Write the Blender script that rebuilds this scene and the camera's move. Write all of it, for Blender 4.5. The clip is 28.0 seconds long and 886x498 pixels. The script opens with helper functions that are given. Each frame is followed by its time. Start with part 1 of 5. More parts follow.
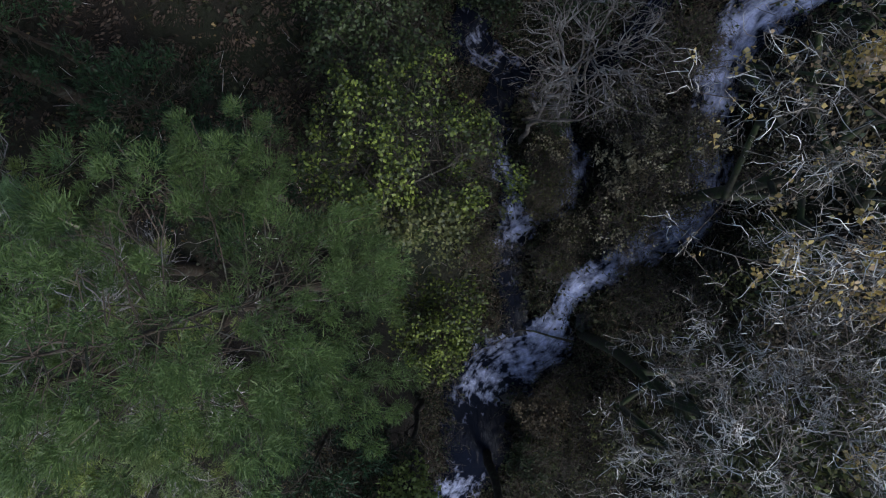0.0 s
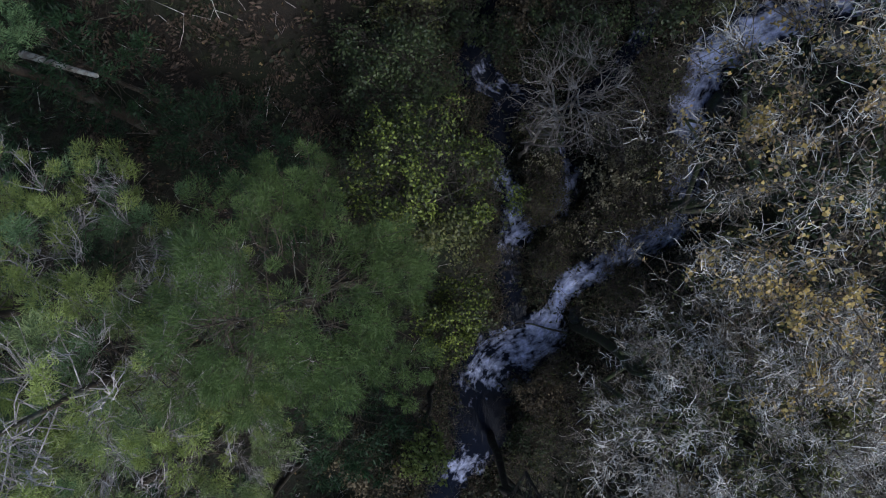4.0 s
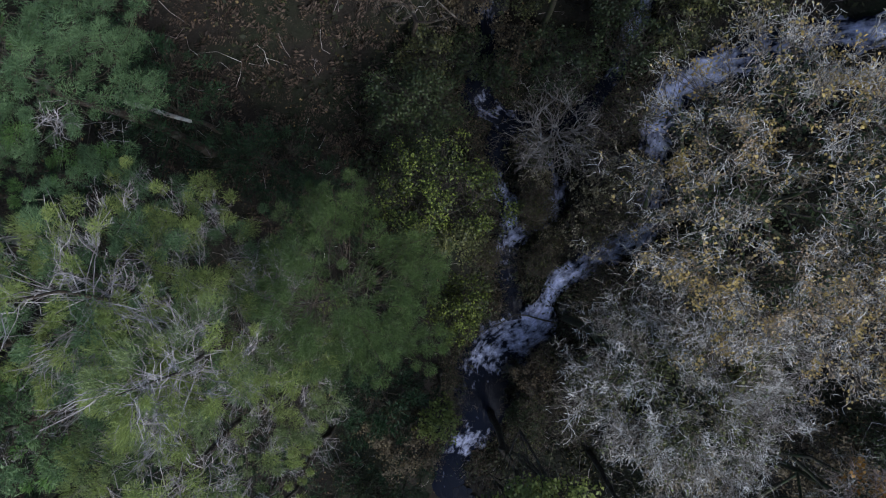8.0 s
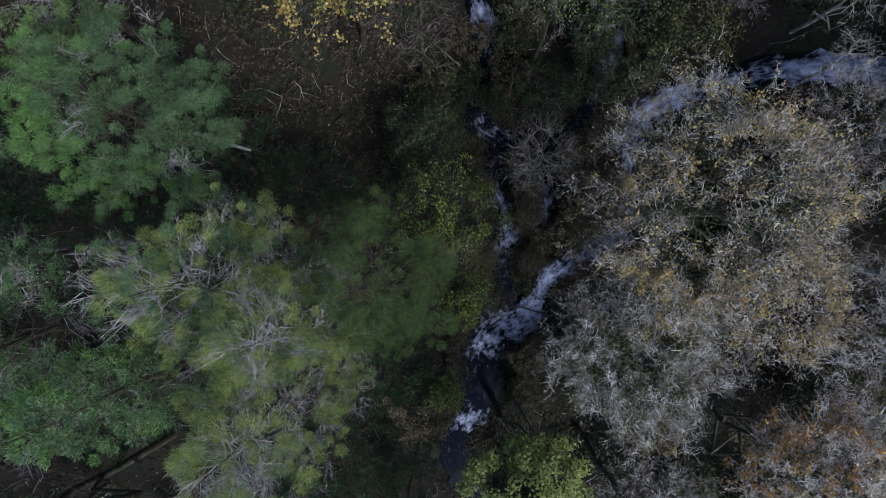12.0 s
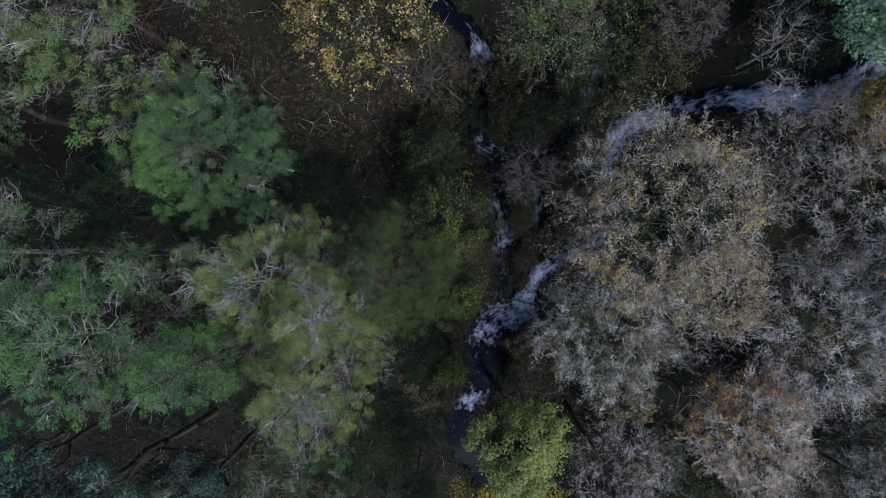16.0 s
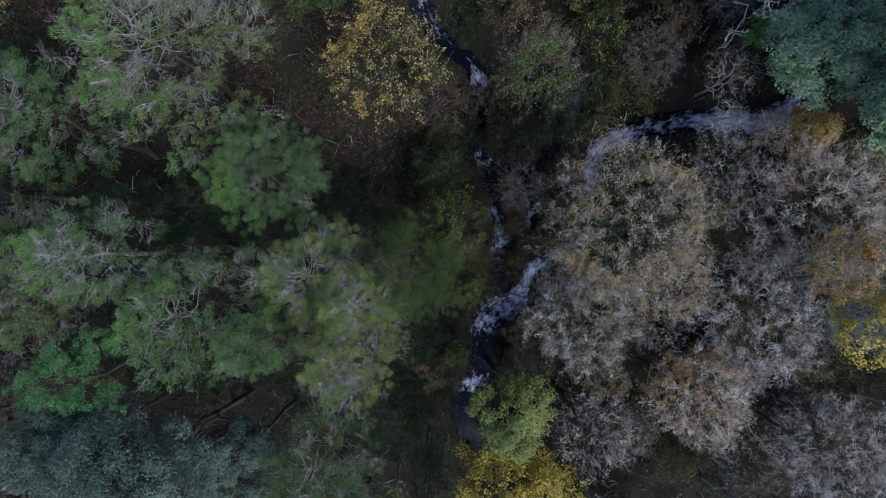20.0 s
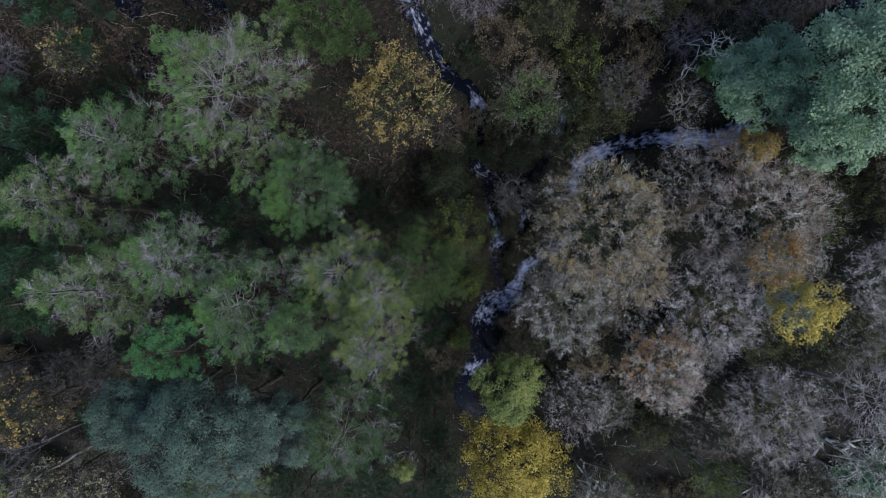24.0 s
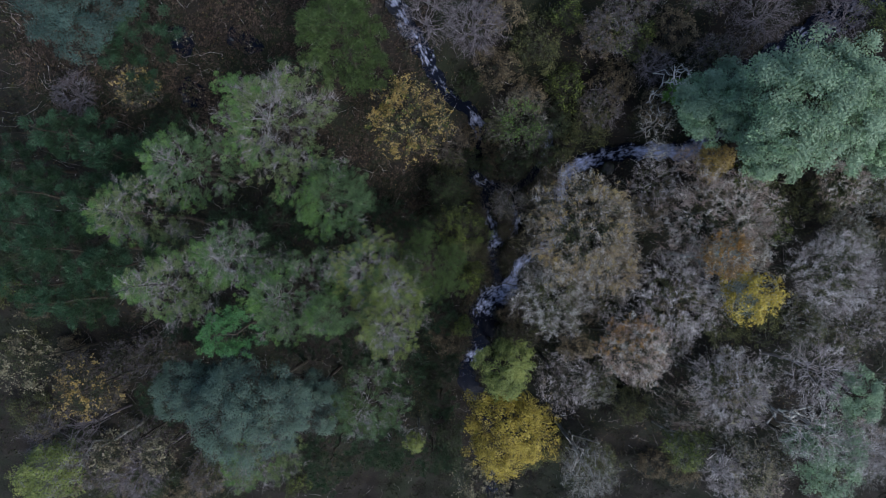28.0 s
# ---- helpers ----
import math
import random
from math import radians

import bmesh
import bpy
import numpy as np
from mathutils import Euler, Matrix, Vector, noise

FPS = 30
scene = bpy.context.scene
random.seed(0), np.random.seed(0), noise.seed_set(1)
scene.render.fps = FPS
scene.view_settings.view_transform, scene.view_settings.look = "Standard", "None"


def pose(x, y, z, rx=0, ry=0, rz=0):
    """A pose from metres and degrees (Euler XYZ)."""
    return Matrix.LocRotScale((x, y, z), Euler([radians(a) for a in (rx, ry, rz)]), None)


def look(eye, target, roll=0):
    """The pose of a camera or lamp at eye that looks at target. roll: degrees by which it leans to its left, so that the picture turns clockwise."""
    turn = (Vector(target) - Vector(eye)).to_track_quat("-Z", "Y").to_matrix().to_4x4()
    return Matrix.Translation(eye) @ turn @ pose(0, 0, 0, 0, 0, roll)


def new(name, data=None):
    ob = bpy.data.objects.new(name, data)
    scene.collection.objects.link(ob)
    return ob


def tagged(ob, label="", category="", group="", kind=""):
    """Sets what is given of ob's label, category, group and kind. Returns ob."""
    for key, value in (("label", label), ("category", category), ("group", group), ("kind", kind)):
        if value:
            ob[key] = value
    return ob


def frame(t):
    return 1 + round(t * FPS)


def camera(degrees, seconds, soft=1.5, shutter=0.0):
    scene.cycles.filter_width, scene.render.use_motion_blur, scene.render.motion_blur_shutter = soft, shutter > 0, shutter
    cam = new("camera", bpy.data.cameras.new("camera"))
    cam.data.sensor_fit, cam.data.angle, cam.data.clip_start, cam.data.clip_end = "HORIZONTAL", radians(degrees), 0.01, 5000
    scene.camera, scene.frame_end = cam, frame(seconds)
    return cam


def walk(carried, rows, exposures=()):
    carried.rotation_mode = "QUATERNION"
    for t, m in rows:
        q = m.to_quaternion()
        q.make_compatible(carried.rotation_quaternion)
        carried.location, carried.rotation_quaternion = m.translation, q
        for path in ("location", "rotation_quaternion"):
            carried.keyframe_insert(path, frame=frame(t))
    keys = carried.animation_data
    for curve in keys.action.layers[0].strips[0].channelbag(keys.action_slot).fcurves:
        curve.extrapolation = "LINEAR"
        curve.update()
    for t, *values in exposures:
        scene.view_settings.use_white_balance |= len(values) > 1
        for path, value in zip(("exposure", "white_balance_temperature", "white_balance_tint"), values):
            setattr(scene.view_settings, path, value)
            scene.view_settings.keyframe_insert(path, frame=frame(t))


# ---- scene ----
# ---------------------------------------------------------------- camera
cam = camera(72, 28.0, soft=1.1)
PATH = [
    (0, pose(0.0, 0.0, 22.73)),
    (2, pose(-0.19, 0.06, 24.23, 0, 0, -0.08)),
    (4, pose(-0.38, 0.11, 25.92, 0, 0, -0.16)),
    (6, pose(-0.56, 0.16, 28.0, 0, 0, -0.25)),
    (8, pose(-0.72, 0.20, 30.2, 0, 0, -0.38)),
    (10, pose(-0.87, 0.23, 32.45, 0, 0, -0.53)),
    (12, pose(-1.01, 0.25, 34.87, 0, 0, -0.70)),
    (14, pose(-1.16, 0.27, 37.46, 0, 0, -0.89)),
    (16, pose(-1.32, 0.30, 40.25, 0, 0, -1.08)),
    (18, pose(-1.49, 0.33, 43.14, 0, 0, -1.26)),
    (20, pose(-1.67, 0.35, 46.2, 0, 0, -1.45)),
    (22, pose(-1.86, 0.37, 49.46, 0, 0, -1.66)),
    (24, pose(-2.04, 0.38, 52.86, 0, 0, -1.89)),
    (26, pose(-2.22, 0.38, 56.26, 0, 0, -2.13)),
    (28, pose(-2.41, 0.39, 59.73, 0, 0, -2.39)),
]
walk(cam, PATH, exposures=[(0, 0.72, 5900, 7), (3, 0.66, 5900, 7), (9, 0.62, 5900, 7), (15, 0.58, 5900, 7), (28, 0.44, 5900, 7)])

# ---------------------------------------------------------------- world and light
world = bpy.data.worlds.new("overcast_sky")
scene.world = world
world.use_nodes = True
wn = world.node_tree.nodes
sky = wn.new("ShaderNodeTexSky")
sky.sky_type, sky.sun_disc = "NISHITA", False
sky.sun_elevation, sky.sun_rotation = radians(49), radians(140)
sky.air_density, sky.dust_density, sky.ozone_density = 1.0, 2.0, 1.0
wn["Background"].inputs[1].default_value = 0.105
world.node_tree.links.new(sky.outputs[0], wn["Background"].inputs[0])
sun = new("sun", bpy.data.lights.new("sun", "SUN"))
sun.data.energy, sun.data.angle, sun.data.color = 1.4, radians(24), (1.0, 0.98, 0.96)
sun.matrix_world = look((28, -34, 50), (0, 0, 0))

# ---------------------------------------------------------------- materials
def material(name, rough=0.7):
    m = bpy.data.materials.new(name)
    m.use_nodes = True
    n = m.node_tree.nodes
    n["Principled BSDF"].inputs["Roughness"].default_value = rough
    return m, n, m.node_tree.links, n["Principled BSDF"]


def ramp(n, l, source, stops):
    r = n.new("ShaderNodeValToRGB")
    e = r.color_ramp.elements
    while len(e) < len(stops):
        e.new(0.5)
    for k, (at, col) in enumerate(stops):
        e[k].position, e[k].color = at, (*col, 1)
    l.new(source, r.inputs[0])
    return r.outputs[0]


def noise_tex(n, l, scale, detail=4.0, rough=0.55, coord="Object"):
    c, t = n.new("ShaderNodeTexCoord"), n.new("ShaderNodeTexNoise")
    t.inputs["Scale"].default_value, t.inputs["Detail"].default_value, t.inputs["Roughness"].default_value = scale, detail, rough
    l.new(c.outputs[coord], t.inputs["Vector"])
    return t.outputs["Fac"]


def mixed(n, l, a, b, fac):
    x = n.new("ShaderNodeMix")
    x.data_type = "RGBA"
    for sock, v in ((x.inputs["Factor"], fac), (x.inputs["A"], a), (x.inputs["B"], b)):
        if isinstance(v, (int, float)):
            sock.default_value = v
        elif isinstance(v, tuple):
            sock.default_value = (*v, 1)
        else:
            l.new(v, sock)
    return x.outputs["Result"]


def leaf_mat(name, dark, mid, light, translucent=0.25, rough=0.55, patch=0.5, vary=0.55):
    """Foliage: each leaf has its own tone, with drifts of tone through the crown."""
    m, n, l, p = material(name, rough)
    geo = n.new("ShaderNodeNewGeometry")
    big = noise_tex(n, l, patch, 2.0)
    s = n.new("ShaderNodeMath")
    s.operation = "MULTIPLY_ADD"
    l.new(geo.outputs["Random Per Island"], s.inputs[0])
    s.inputs[1].default_value = vary
    l.new(big, s.inputs[2])
    o = n.new("ShaderNodeMath")
    o.operation = "SUBTRACT"
    l.new(s.outputs[0], o.inputs[0])
    o.inputs[1].default_value = vary / 2
    col = ramp(n, l, o.outputs[0], [(0.15, dark), (0.5, mid), (0.85, light)])
    l.new(col, p.inputs["Base Color"])
    if translucent:
        tr, mx = n.new("ShaderNodeBsdfTranslucent"), n.new("ShaderNodeMixShader")
        l.new(col, tr.inputs["Color"])
        mx.inputs[0].default_value = translucent
        l.new(p.outputs[0], mx.inputs[1])
        l.new(tr.outputs[0], mx.inputs[2])
        l.new(mx.outputs[0], n["Material Output"].inputs["Surface"])
    return m


def bark_mat(name, dark, light, lichen, amount=0.5, patch=2.3):
    m, n, l, p = material(name, 0.85)
    base = ramp(n, l, noise_tex(n, l, 9.0, 5.0), [(0.3, dark), (0.7, light)])
    spots = ramp(n, l, noise_tex(n, l, patch, 5.0, 0.7), [(0.62 - 0.3 * amount, (0, 0, 0)), (0.72 - 0.25 * amount, (1, 1, 1))])
    l.new(mixed(n, l, base, lichen, spots), p.inputs["Base Color"])
    return m


BARK_BROWN = bark_mat("brown_bark", (0.03, 0.022, 0.016), (0.085, 0.062, 0.044), (0.13, 0.13, 0.105), 0.3)
BARK_DARK = bark_mat("dark_wet_bark", (0.025, 0.02, 0.018), (0.08, 0.065, 0.05), (0.10, 0.12, 0.07), 0.3)
BARK_GREY = bark_mat("grey_lichened_bark", (0.13, 0.11, 0.095), (0.30, 0.27, 0.24), (0.46, 0.46, 0.43), 0.55)
BARK_PALE = bark_mat("pale_lichened_twigs", (0.10, 0.083, 0.066), (0.32, 0.28, 0.24), (0.80, 0.77, 0.72), 0.53, 1.5)
BARK_WHITE = bark_mat("bleached_dead_wood", (0.45, 0.43, 0.40), (0.66, 0.64, 0.60), (0.70, 0.72, 0.68), 0.5)
BARK_PINK = bark_mat("reddish_twigs", (0.259, 0.183, 0.152), (0.652, 0.501, 0.432), (0.9, 0.866, 0.774), 0.48, 0.9)
BARK_PURPLE = bark_mat("purplish_grey_twigs", (0.189, 0.154, 0.152), (0.506, 0.442, 0.43), (0.86, 0.803, 0.791), 0.46, 0.9)
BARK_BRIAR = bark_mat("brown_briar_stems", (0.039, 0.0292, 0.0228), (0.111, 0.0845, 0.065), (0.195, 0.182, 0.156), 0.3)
BARK_MOSS = bark_mat("mossy_bark", (0.03, 0.028, 0.018), (0.09, 0.078, 0.055), (0.05, 0.068, 0.024), 0.55)
BARK_DUSK = bark_mat("dusky_purple_twigs", (0.09, 0.072, 0.08), (0.22, 0.185, 0.20), (0.36, 0.33, 0.35), 0.4)
BARK_DUN = bark_mat("dun_brown_twigs", (0.10, 0.082, 0.07), (0.23, 0.195, 0.17), (0.38, 0.35, 0.32), 0.4)
BARK_LICHEN = bark_mat("whitish_lichened_twigs", (0.11, 0.09, 0.068), (0.32, 0.275, 0.225), (0.80, 0.76, 0.70), 0.52, 1.5)
BARK_MAUVE = bark_mat("mauve_grey_dead_twigs", (0.153, 0.132, 0.132), (0.34, 0.306, 0.302), (0.493, 0.459, 0.455), 0.45)
BARK_TEAL = bark_mat("blue_green_lichened_bark", (0.16, 0.17, 0.15), (0.32, 0.34, 0.30), (0.42, 0.48, 0.45), 0.6)

PINE_GREEN = leaf_mat("pine_needles_green", (0.0394, 0.0766, 0.0354), (0.124, 0.202, 0.0887), (0.248, 0.36, 0.166), vary=0.3, patch=1.5)
PINE_OLIVE = leaf_mat("pine_needles_olive", (0.0607, 0.0928, 0.0337), (0.181, 0.235, 0.09), (0.34, 0.409, 0.18), vary=0.3, patch=1.5)
PINE_DIM = leaf_mat("pine_needles_deep_green", (0.0311, 0.0559, 0.0184), (0.0834, 0.129, 0.0385), (0.155, 0.227, 0.0688), vary=0.3, patch=1.5)
FIR_GREEN = leaf_mat("fir_needles_bright", (0.025, 0.085, 0.025), (0.07, 0.20, 0.055), (0.16, 0.36, 0.11))
PINE_FRESH = leaf_mat("pine_needles_fresh", (0.0506, 0.113, 0.0315), (0.147, 0.265, 0.0732), (0.27, 0.427, 0.124), vary=0.3, patch=1.5)
SPRUCE_TIP = leaf_mat("spruce_tips", (0.0192, 0.0501, 0.0245), (0.0459, 0.105, 0.053), (0.0918, 0.169, 0.092), vary=0.3, patch=1.2)
# Paler copy of BLUE_GREEN: highlights painted onto the cypress crowns' upper, outer clumps.
CYPRESS_LIT = leaf_mat("cypress_lit_clumps", (0.0604, 0.0994, 0.0758), (0.115, 0.174, 0.131), (0.193, 0.271, 0.2), vary=0.15)
PINE_TUFT = leaf_mat("pine_needles_yellowish", (0.0977, 0.128, 0.039), (0.258, 0.316, 0.0889), (0.443, 0.515, 0.166), vary=0.3, patch=1.5)
FIR_TIP = leaf_mat("fir_tips", (0.045, 0.13, 0.05), (0.10, 0.25, 0.09), (0.19, 0.40, 0.15))
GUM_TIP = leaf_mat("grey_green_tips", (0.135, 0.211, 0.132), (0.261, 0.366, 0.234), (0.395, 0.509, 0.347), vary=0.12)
SHOOT = bark_mat("brown_green_shoots", (0.05, 0.05, 0.03), (0.12, 0.11, 0.06), (0.16, 0.15, 0.10), 0.4)
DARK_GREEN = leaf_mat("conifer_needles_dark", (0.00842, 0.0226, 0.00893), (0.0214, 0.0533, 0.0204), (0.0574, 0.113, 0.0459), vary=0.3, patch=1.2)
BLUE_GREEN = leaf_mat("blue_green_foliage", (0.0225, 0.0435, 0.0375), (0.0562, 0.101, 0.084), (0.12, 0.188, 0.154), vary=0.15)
# Lower gum foliage, lightened beyond GUM_TIP to offset the shade it lies in.
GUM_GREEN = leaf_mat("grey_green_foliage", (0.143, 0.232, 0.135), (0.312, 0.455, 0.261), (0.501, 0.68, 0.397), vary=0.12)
LEAF_MOSSY = leaf_mat("yellow_green_leaves", (0.0188, 0.0294, 0.0081), (0.0648, 0.0872, 0.0198), (0.251, 0.304, 0.054), vary=0.75)
LEAF_LIME = leaf_mat("lime_leaves", (0.09, 0.115, 0.03), (0.20, 0.245, 0.06), (0.36, 0.38, 0.10), vary=0.35)
LEAF_YELLOW = leaf_mat("yellow_leaves", (0.171, 0.12, 0.0171), (0.428, 0.334, 0.0428), (0.633, 0.513, 0.102))
LEAF_GOLD = leaf_mat("golden_autumn_leaves", (0.238, 0.162, 0.054), (0.497, 0.356, 0.108), (0.67, 0.518, 0.205))
LEAF_ORANGE = leaf_mat("orange_brown_leaves", (0.16, 0.075, 0.025), (0.40, 0.21, 0.05), (0.56, 0.34, 0.09))
LEAF_PALE = leaf_mat("pale_withered_leaves", (0.20, 0.17, 0.10), (0.36, 0.32, 0.20), (0.52, 0.48, 0.33))
LEAF_BEIGE = leaf_mat("beige_withered_leaves", (0.209, 0.138, 0.076), (0.38, 0.267, 0.152), (0.494, 0.37, 0.205))
LEAF_OLIVE = leaf_mat("olive_leaves", (0.0287, 0.0368, 0.0149), (0.0805, 0.0897, 0.0322), (0.207, 0.207, 0.069))
LEAF_DARK = leaf_mat("dark_evergreen_leaves", (0.015, 0.026, 0.011), (0.038, 0.058, 0.021), (0.085, 0.11, 0.038))
LEAF_BRIGHT = leaf_mat("bright_green_leaves", (0.06, 0.13, 0.02), (0.13, 0.26, 0.035), (0.22, 0.38, 0.06))
LEAF_BROWN = leaf_mat("brown_leaves", (0.05, 0.037, 0.024), (0.12, 0.092, 0.055), (0.26, 0.21, 0.12))
LEAF_TAN = leaf_mat("tan_withered_leaves", (0.0756, 0.0562, 0.0324), (0.184, 0.142, 0.084), (0.357, 0.292, 0.167))
LITTER = leaf_mat("fallen_leaves", (0.015, 0.010, 0.006), (0.045, 0.028, 0.014), (0.30, 0.21, 0.09), 0.0, 0.7, 0.2)
BRACKEN = leaf_mat("rusty_bracken", (0.0297, 0.0198, 0.0145), (0.0761, 0.0516, 0.037), (0.153, 0.106, 0.0761), 0.1, 0.7, 0.3)
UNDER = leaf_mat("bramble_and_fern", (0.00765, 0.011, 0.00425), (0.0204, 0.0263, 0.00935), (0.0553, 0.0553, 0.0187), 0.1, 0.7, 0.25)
GRASS = leaf_mat("rough_grass", (0.03, 0.04, 0.015), (0.07, 0.085, 0.03), (0.14, 0.14, 0.05), 0.1, 0.7, 0.2)


def soil_mat():
    m, n, l, p = material("leaf_mould_and_moss", 0.95)
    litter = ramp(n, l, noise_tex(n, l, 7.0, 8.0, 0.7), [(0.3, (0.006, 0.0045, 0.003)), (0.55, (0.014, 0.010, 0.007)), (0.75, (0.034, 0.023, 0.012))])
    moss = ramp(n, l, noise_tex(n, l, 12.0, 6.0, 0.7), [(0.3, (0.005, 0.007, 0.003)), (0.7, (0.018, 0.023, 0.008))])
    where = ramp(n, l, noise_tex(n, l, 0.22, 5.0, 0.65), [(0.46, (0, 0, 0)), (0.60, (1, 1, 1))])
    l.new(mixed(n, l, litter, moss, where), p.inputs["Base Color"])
    b = n.new("ShaderNodeBump")
    b.inputs["Strength"].default_value, b.inputs["Distance"].default_value = 0.8, 0.12
    l.new(noise_tex(n, l, 5.0, 8.0, 0.7), b.inputs["Height"])
    l.new(b.outputs[0], p.inputs["Normal"])
    return m


def water_mat():
    """Dark water, tinted with the sky's reflection, that breaks into white foam where the foam attribute is high."""
    m, n, l, p = material("stream_water", 0.06)
    a = n.new("ShaderNodeAttribute")
    a.attribute_name = "foam"
    flow = n.new("ShaderNodeAttribute")
    flow.attribute_name = "flow"
    run = n.new("ShaderNodeTexNoise")
    run.inputs["Scale"].default_value, run.inputs["Detail"].default_value, run.inputs["Roughness"].default_value = 1.3, 4.0, 0.6
    run.inputs["Distortion"].default_value = 0.5
    l.new(flow.outputs["Vector"], run.inputs["Vector"])
    half = n.new("ShaderNodeMath")
    half.operation = "ADD"
    l.new(noise_tex(n, l, 1.6, 5.0, 0.6), half.inputs[0])
    l.new(run.outputs["Fac"], half.inputs[1])
    mean = n.new("ShaderNodeMath")
    mean.operation = "MULTIPLY"
    l.new(half.outputs[0], mean.inputs[0])
    mean.inputs[1].default_value = 0.5
    streak = mean.outputs[0]
    add = n.new("ShaderNodeMath")
    add.operation = "ADD"
    l.new(a.outputs["Fac"], add.inputs[0])
    spread = n.new("ShaderNodeMath")
    spread.operation = "MULTIPLY_ADD"
    l.new(streak, spread.inputs[0])
    spread.inputs[1].default_value, spread.inputs[2].default_value = 2.9, -0.96
    l.new(spread.outputs[0], add.inputs[1])
    fac = n.new("ShaderNodeMapRange")
    l.new(add.outputs[0], fac.inputs["Value"])
    fac.inputs["From Min"].default_value, fac.inputs["From Max"].default_value = 0.84, 1.5
    foam = ramp(n, l, noise_tex(n, l, 9.0, 6.0, 0.7), [(0.25, (0.30, 0.33, 0.60)), (0.70, (0.76, 0.80, 1.0))])
    # The blue of the dark base stands in for reflected sky, as specular is low.
    l.new(mixed(n, l, (0.006, 0.008, 0.016), foam, fac.outputs[0]), p.inputs["Base Color"])
    r = n.new("ShaderNodeMapRange")
    l.new(fac.outputs[0], r.inputs["Value"])
    r.inputs["To Min"].default_value, r.inputs["To Max"].default_value = 0.16, 0.6
    p.inputs["Specular IOR Level"].default_value = 0.045
    l.new(r.outputs[0], p.inputs["Roughness"])
    b = n.new("ShaderNodeBump")
    b.inputs["Strength"].default_value, b.inputs["Distance"].default_value = 0.7, 0.06
    l.new(run.outputs["Fac"], b.inputs["Height"])
    l.new(b.outputs[0], p.inputs["Normal"])
    return m


def rock_mat():
    m, n, l, p = material("wet_mossy_rock", 0.55)
    stone = ramp(n, l, noise_tex(n, l, 6.0, 6.0, 0.65), [(0.3, (0.010, 0.010, 0.011)), (0.7, (0.045, 0.043, 0.042))])
    patch = ramp(n, l, noise_tex(n, l, 1.7, 5.0, 0.6), [(0.5, (0, 0, 0)), (0.6, (1, 1, 1))])
    l.new(mixed(n, l, stone, (0.02, 0.028, 0.009), patch), p.inputs["Base Color"])
    return m


SOIL, WATER, ROCK = soil_mat(), water_mat(), rock_mat()

# ---------------------------------------------------------------- mesh tools
UP = np.array((0.0, 0.0, 1.0))


def unit(v):
    return v / np.maximum(np.linalg.norm(v, axis=-1, keepdims=True), 1e-9)


def mesh_object(name, verts, faces, mat, parent=None, label="", smooth=False):
    """One mesh from an array of points and an array of faces that all have the same number of corners."""
    verts, faces = np.asarray(verts, dtype=np.float32).reshape(-1, 3), np.asarray(faces, dtype=np.int32)
    me = bpy.data.meshes.new(name)
    k = faces.shape[1]
    me.vertices.add(len(verts))
    me.vertices.foreach_set("co", verts.ravel())
    me.loops.add(faces.size)
    me.loops.foreach_set("vertex_index", faces.ravel())
    me.polygons.add(len(faces))
    me.polygons.foreach_set("loop_start", np.arange(0, faces.size, k, dtype=np.int32))
    me.polygons.foreach_set("loop_total", np.full(len(faces), k, dtype=np.int32))
    if smooth:
        me.polygons.foreach_set("use_smooth", np.ones(len(faces), dtype=bool))
    me.update(calc_edges=True)
    me.validate()
    me.materials.append(mat)
    ob = new(name, me)
    if parent is not None:
        ob.parent = parent
    if label:
        tagged(ob, label)
    return ob


def tubes(paths, radii, sides):
    """Tapered tubes along paths (N, k, 3) with radii (N, k): points and quads."""
    paths, radii = np.asarray(paths, dtype=float), np.asarray(radii, dtype=float)
    n, k, _ = paths.shape
    tan = unit(np.gradient(paths, axis=1))
    ref = np.where(np.abs(tan[:, :1, 2:3]) > 0.8, np.array((1.0, 0, 0)), UP)
    u = unit(np.cross(tan, np.broadcast_to(ref, tan.shape)))
    v = np.cross(tan, u)
    ang = np.arange(sides) * 2 * np.pi / sides
    ring = u[:, :, None] * np.cos(ang)[:, None] + v[:, :, None] * np.sin(ang)[:, None]
    verts = paths[:, :, None] + ring * radii[:, :, None, None]
    idx = np.arange(n * k * sides).reshape(n, k, sides)
    a, b = idx[:, :-1], idx[:, 1:]
    faces = np.stack([a, np.roll(a, -1, 2), np.roll(b, -1, 2), b], -1).reshape(-1, 4)
    return verts.reshape(-1, 3), faces


def leaf_quads(rng, at, way, length, width, face=None):
    """Folded leaf blades that start at the points given and run along way; face turns their upper side."""
    n = len(at)
    way = unit(way)
    side = unit(np.cross(way, unit(rng.normal(size=(n, 3)) if face is None else face)))
    lift = np.cross(side, way)
    ln, wd = np.asarray(length).reshape(-1, 1), np.asarray(width).reshape(-1, 1)
    mid = at + way * ln * 0.5
    v = np.stack([at, mid + side * wd * 0.5 + lift * wd * 0.18, at + way * ln, mid - side * wd * 0.5 + lift * wd * 0.18], 1)
    return v.reshape(-1, 3), np.arange(n * 4).reshape(n, 4)


def blades(rng, at, way, length, width):
    """Thin three-cornered needles."""
    n = len(at)
    way = unit(way)
    side = unit(np.cross(way, unit(rng.normal(size=(n, 3))))) * np.asarray(width).reshape(-1, 1) * 0.5
    v = np.stack([at - side, at + side, at + way * np.asarray(length).reshape(-1, 1)], 1)
    return v.reshape(-1, 3), np.arange(n * 3).reshape(n, 3)


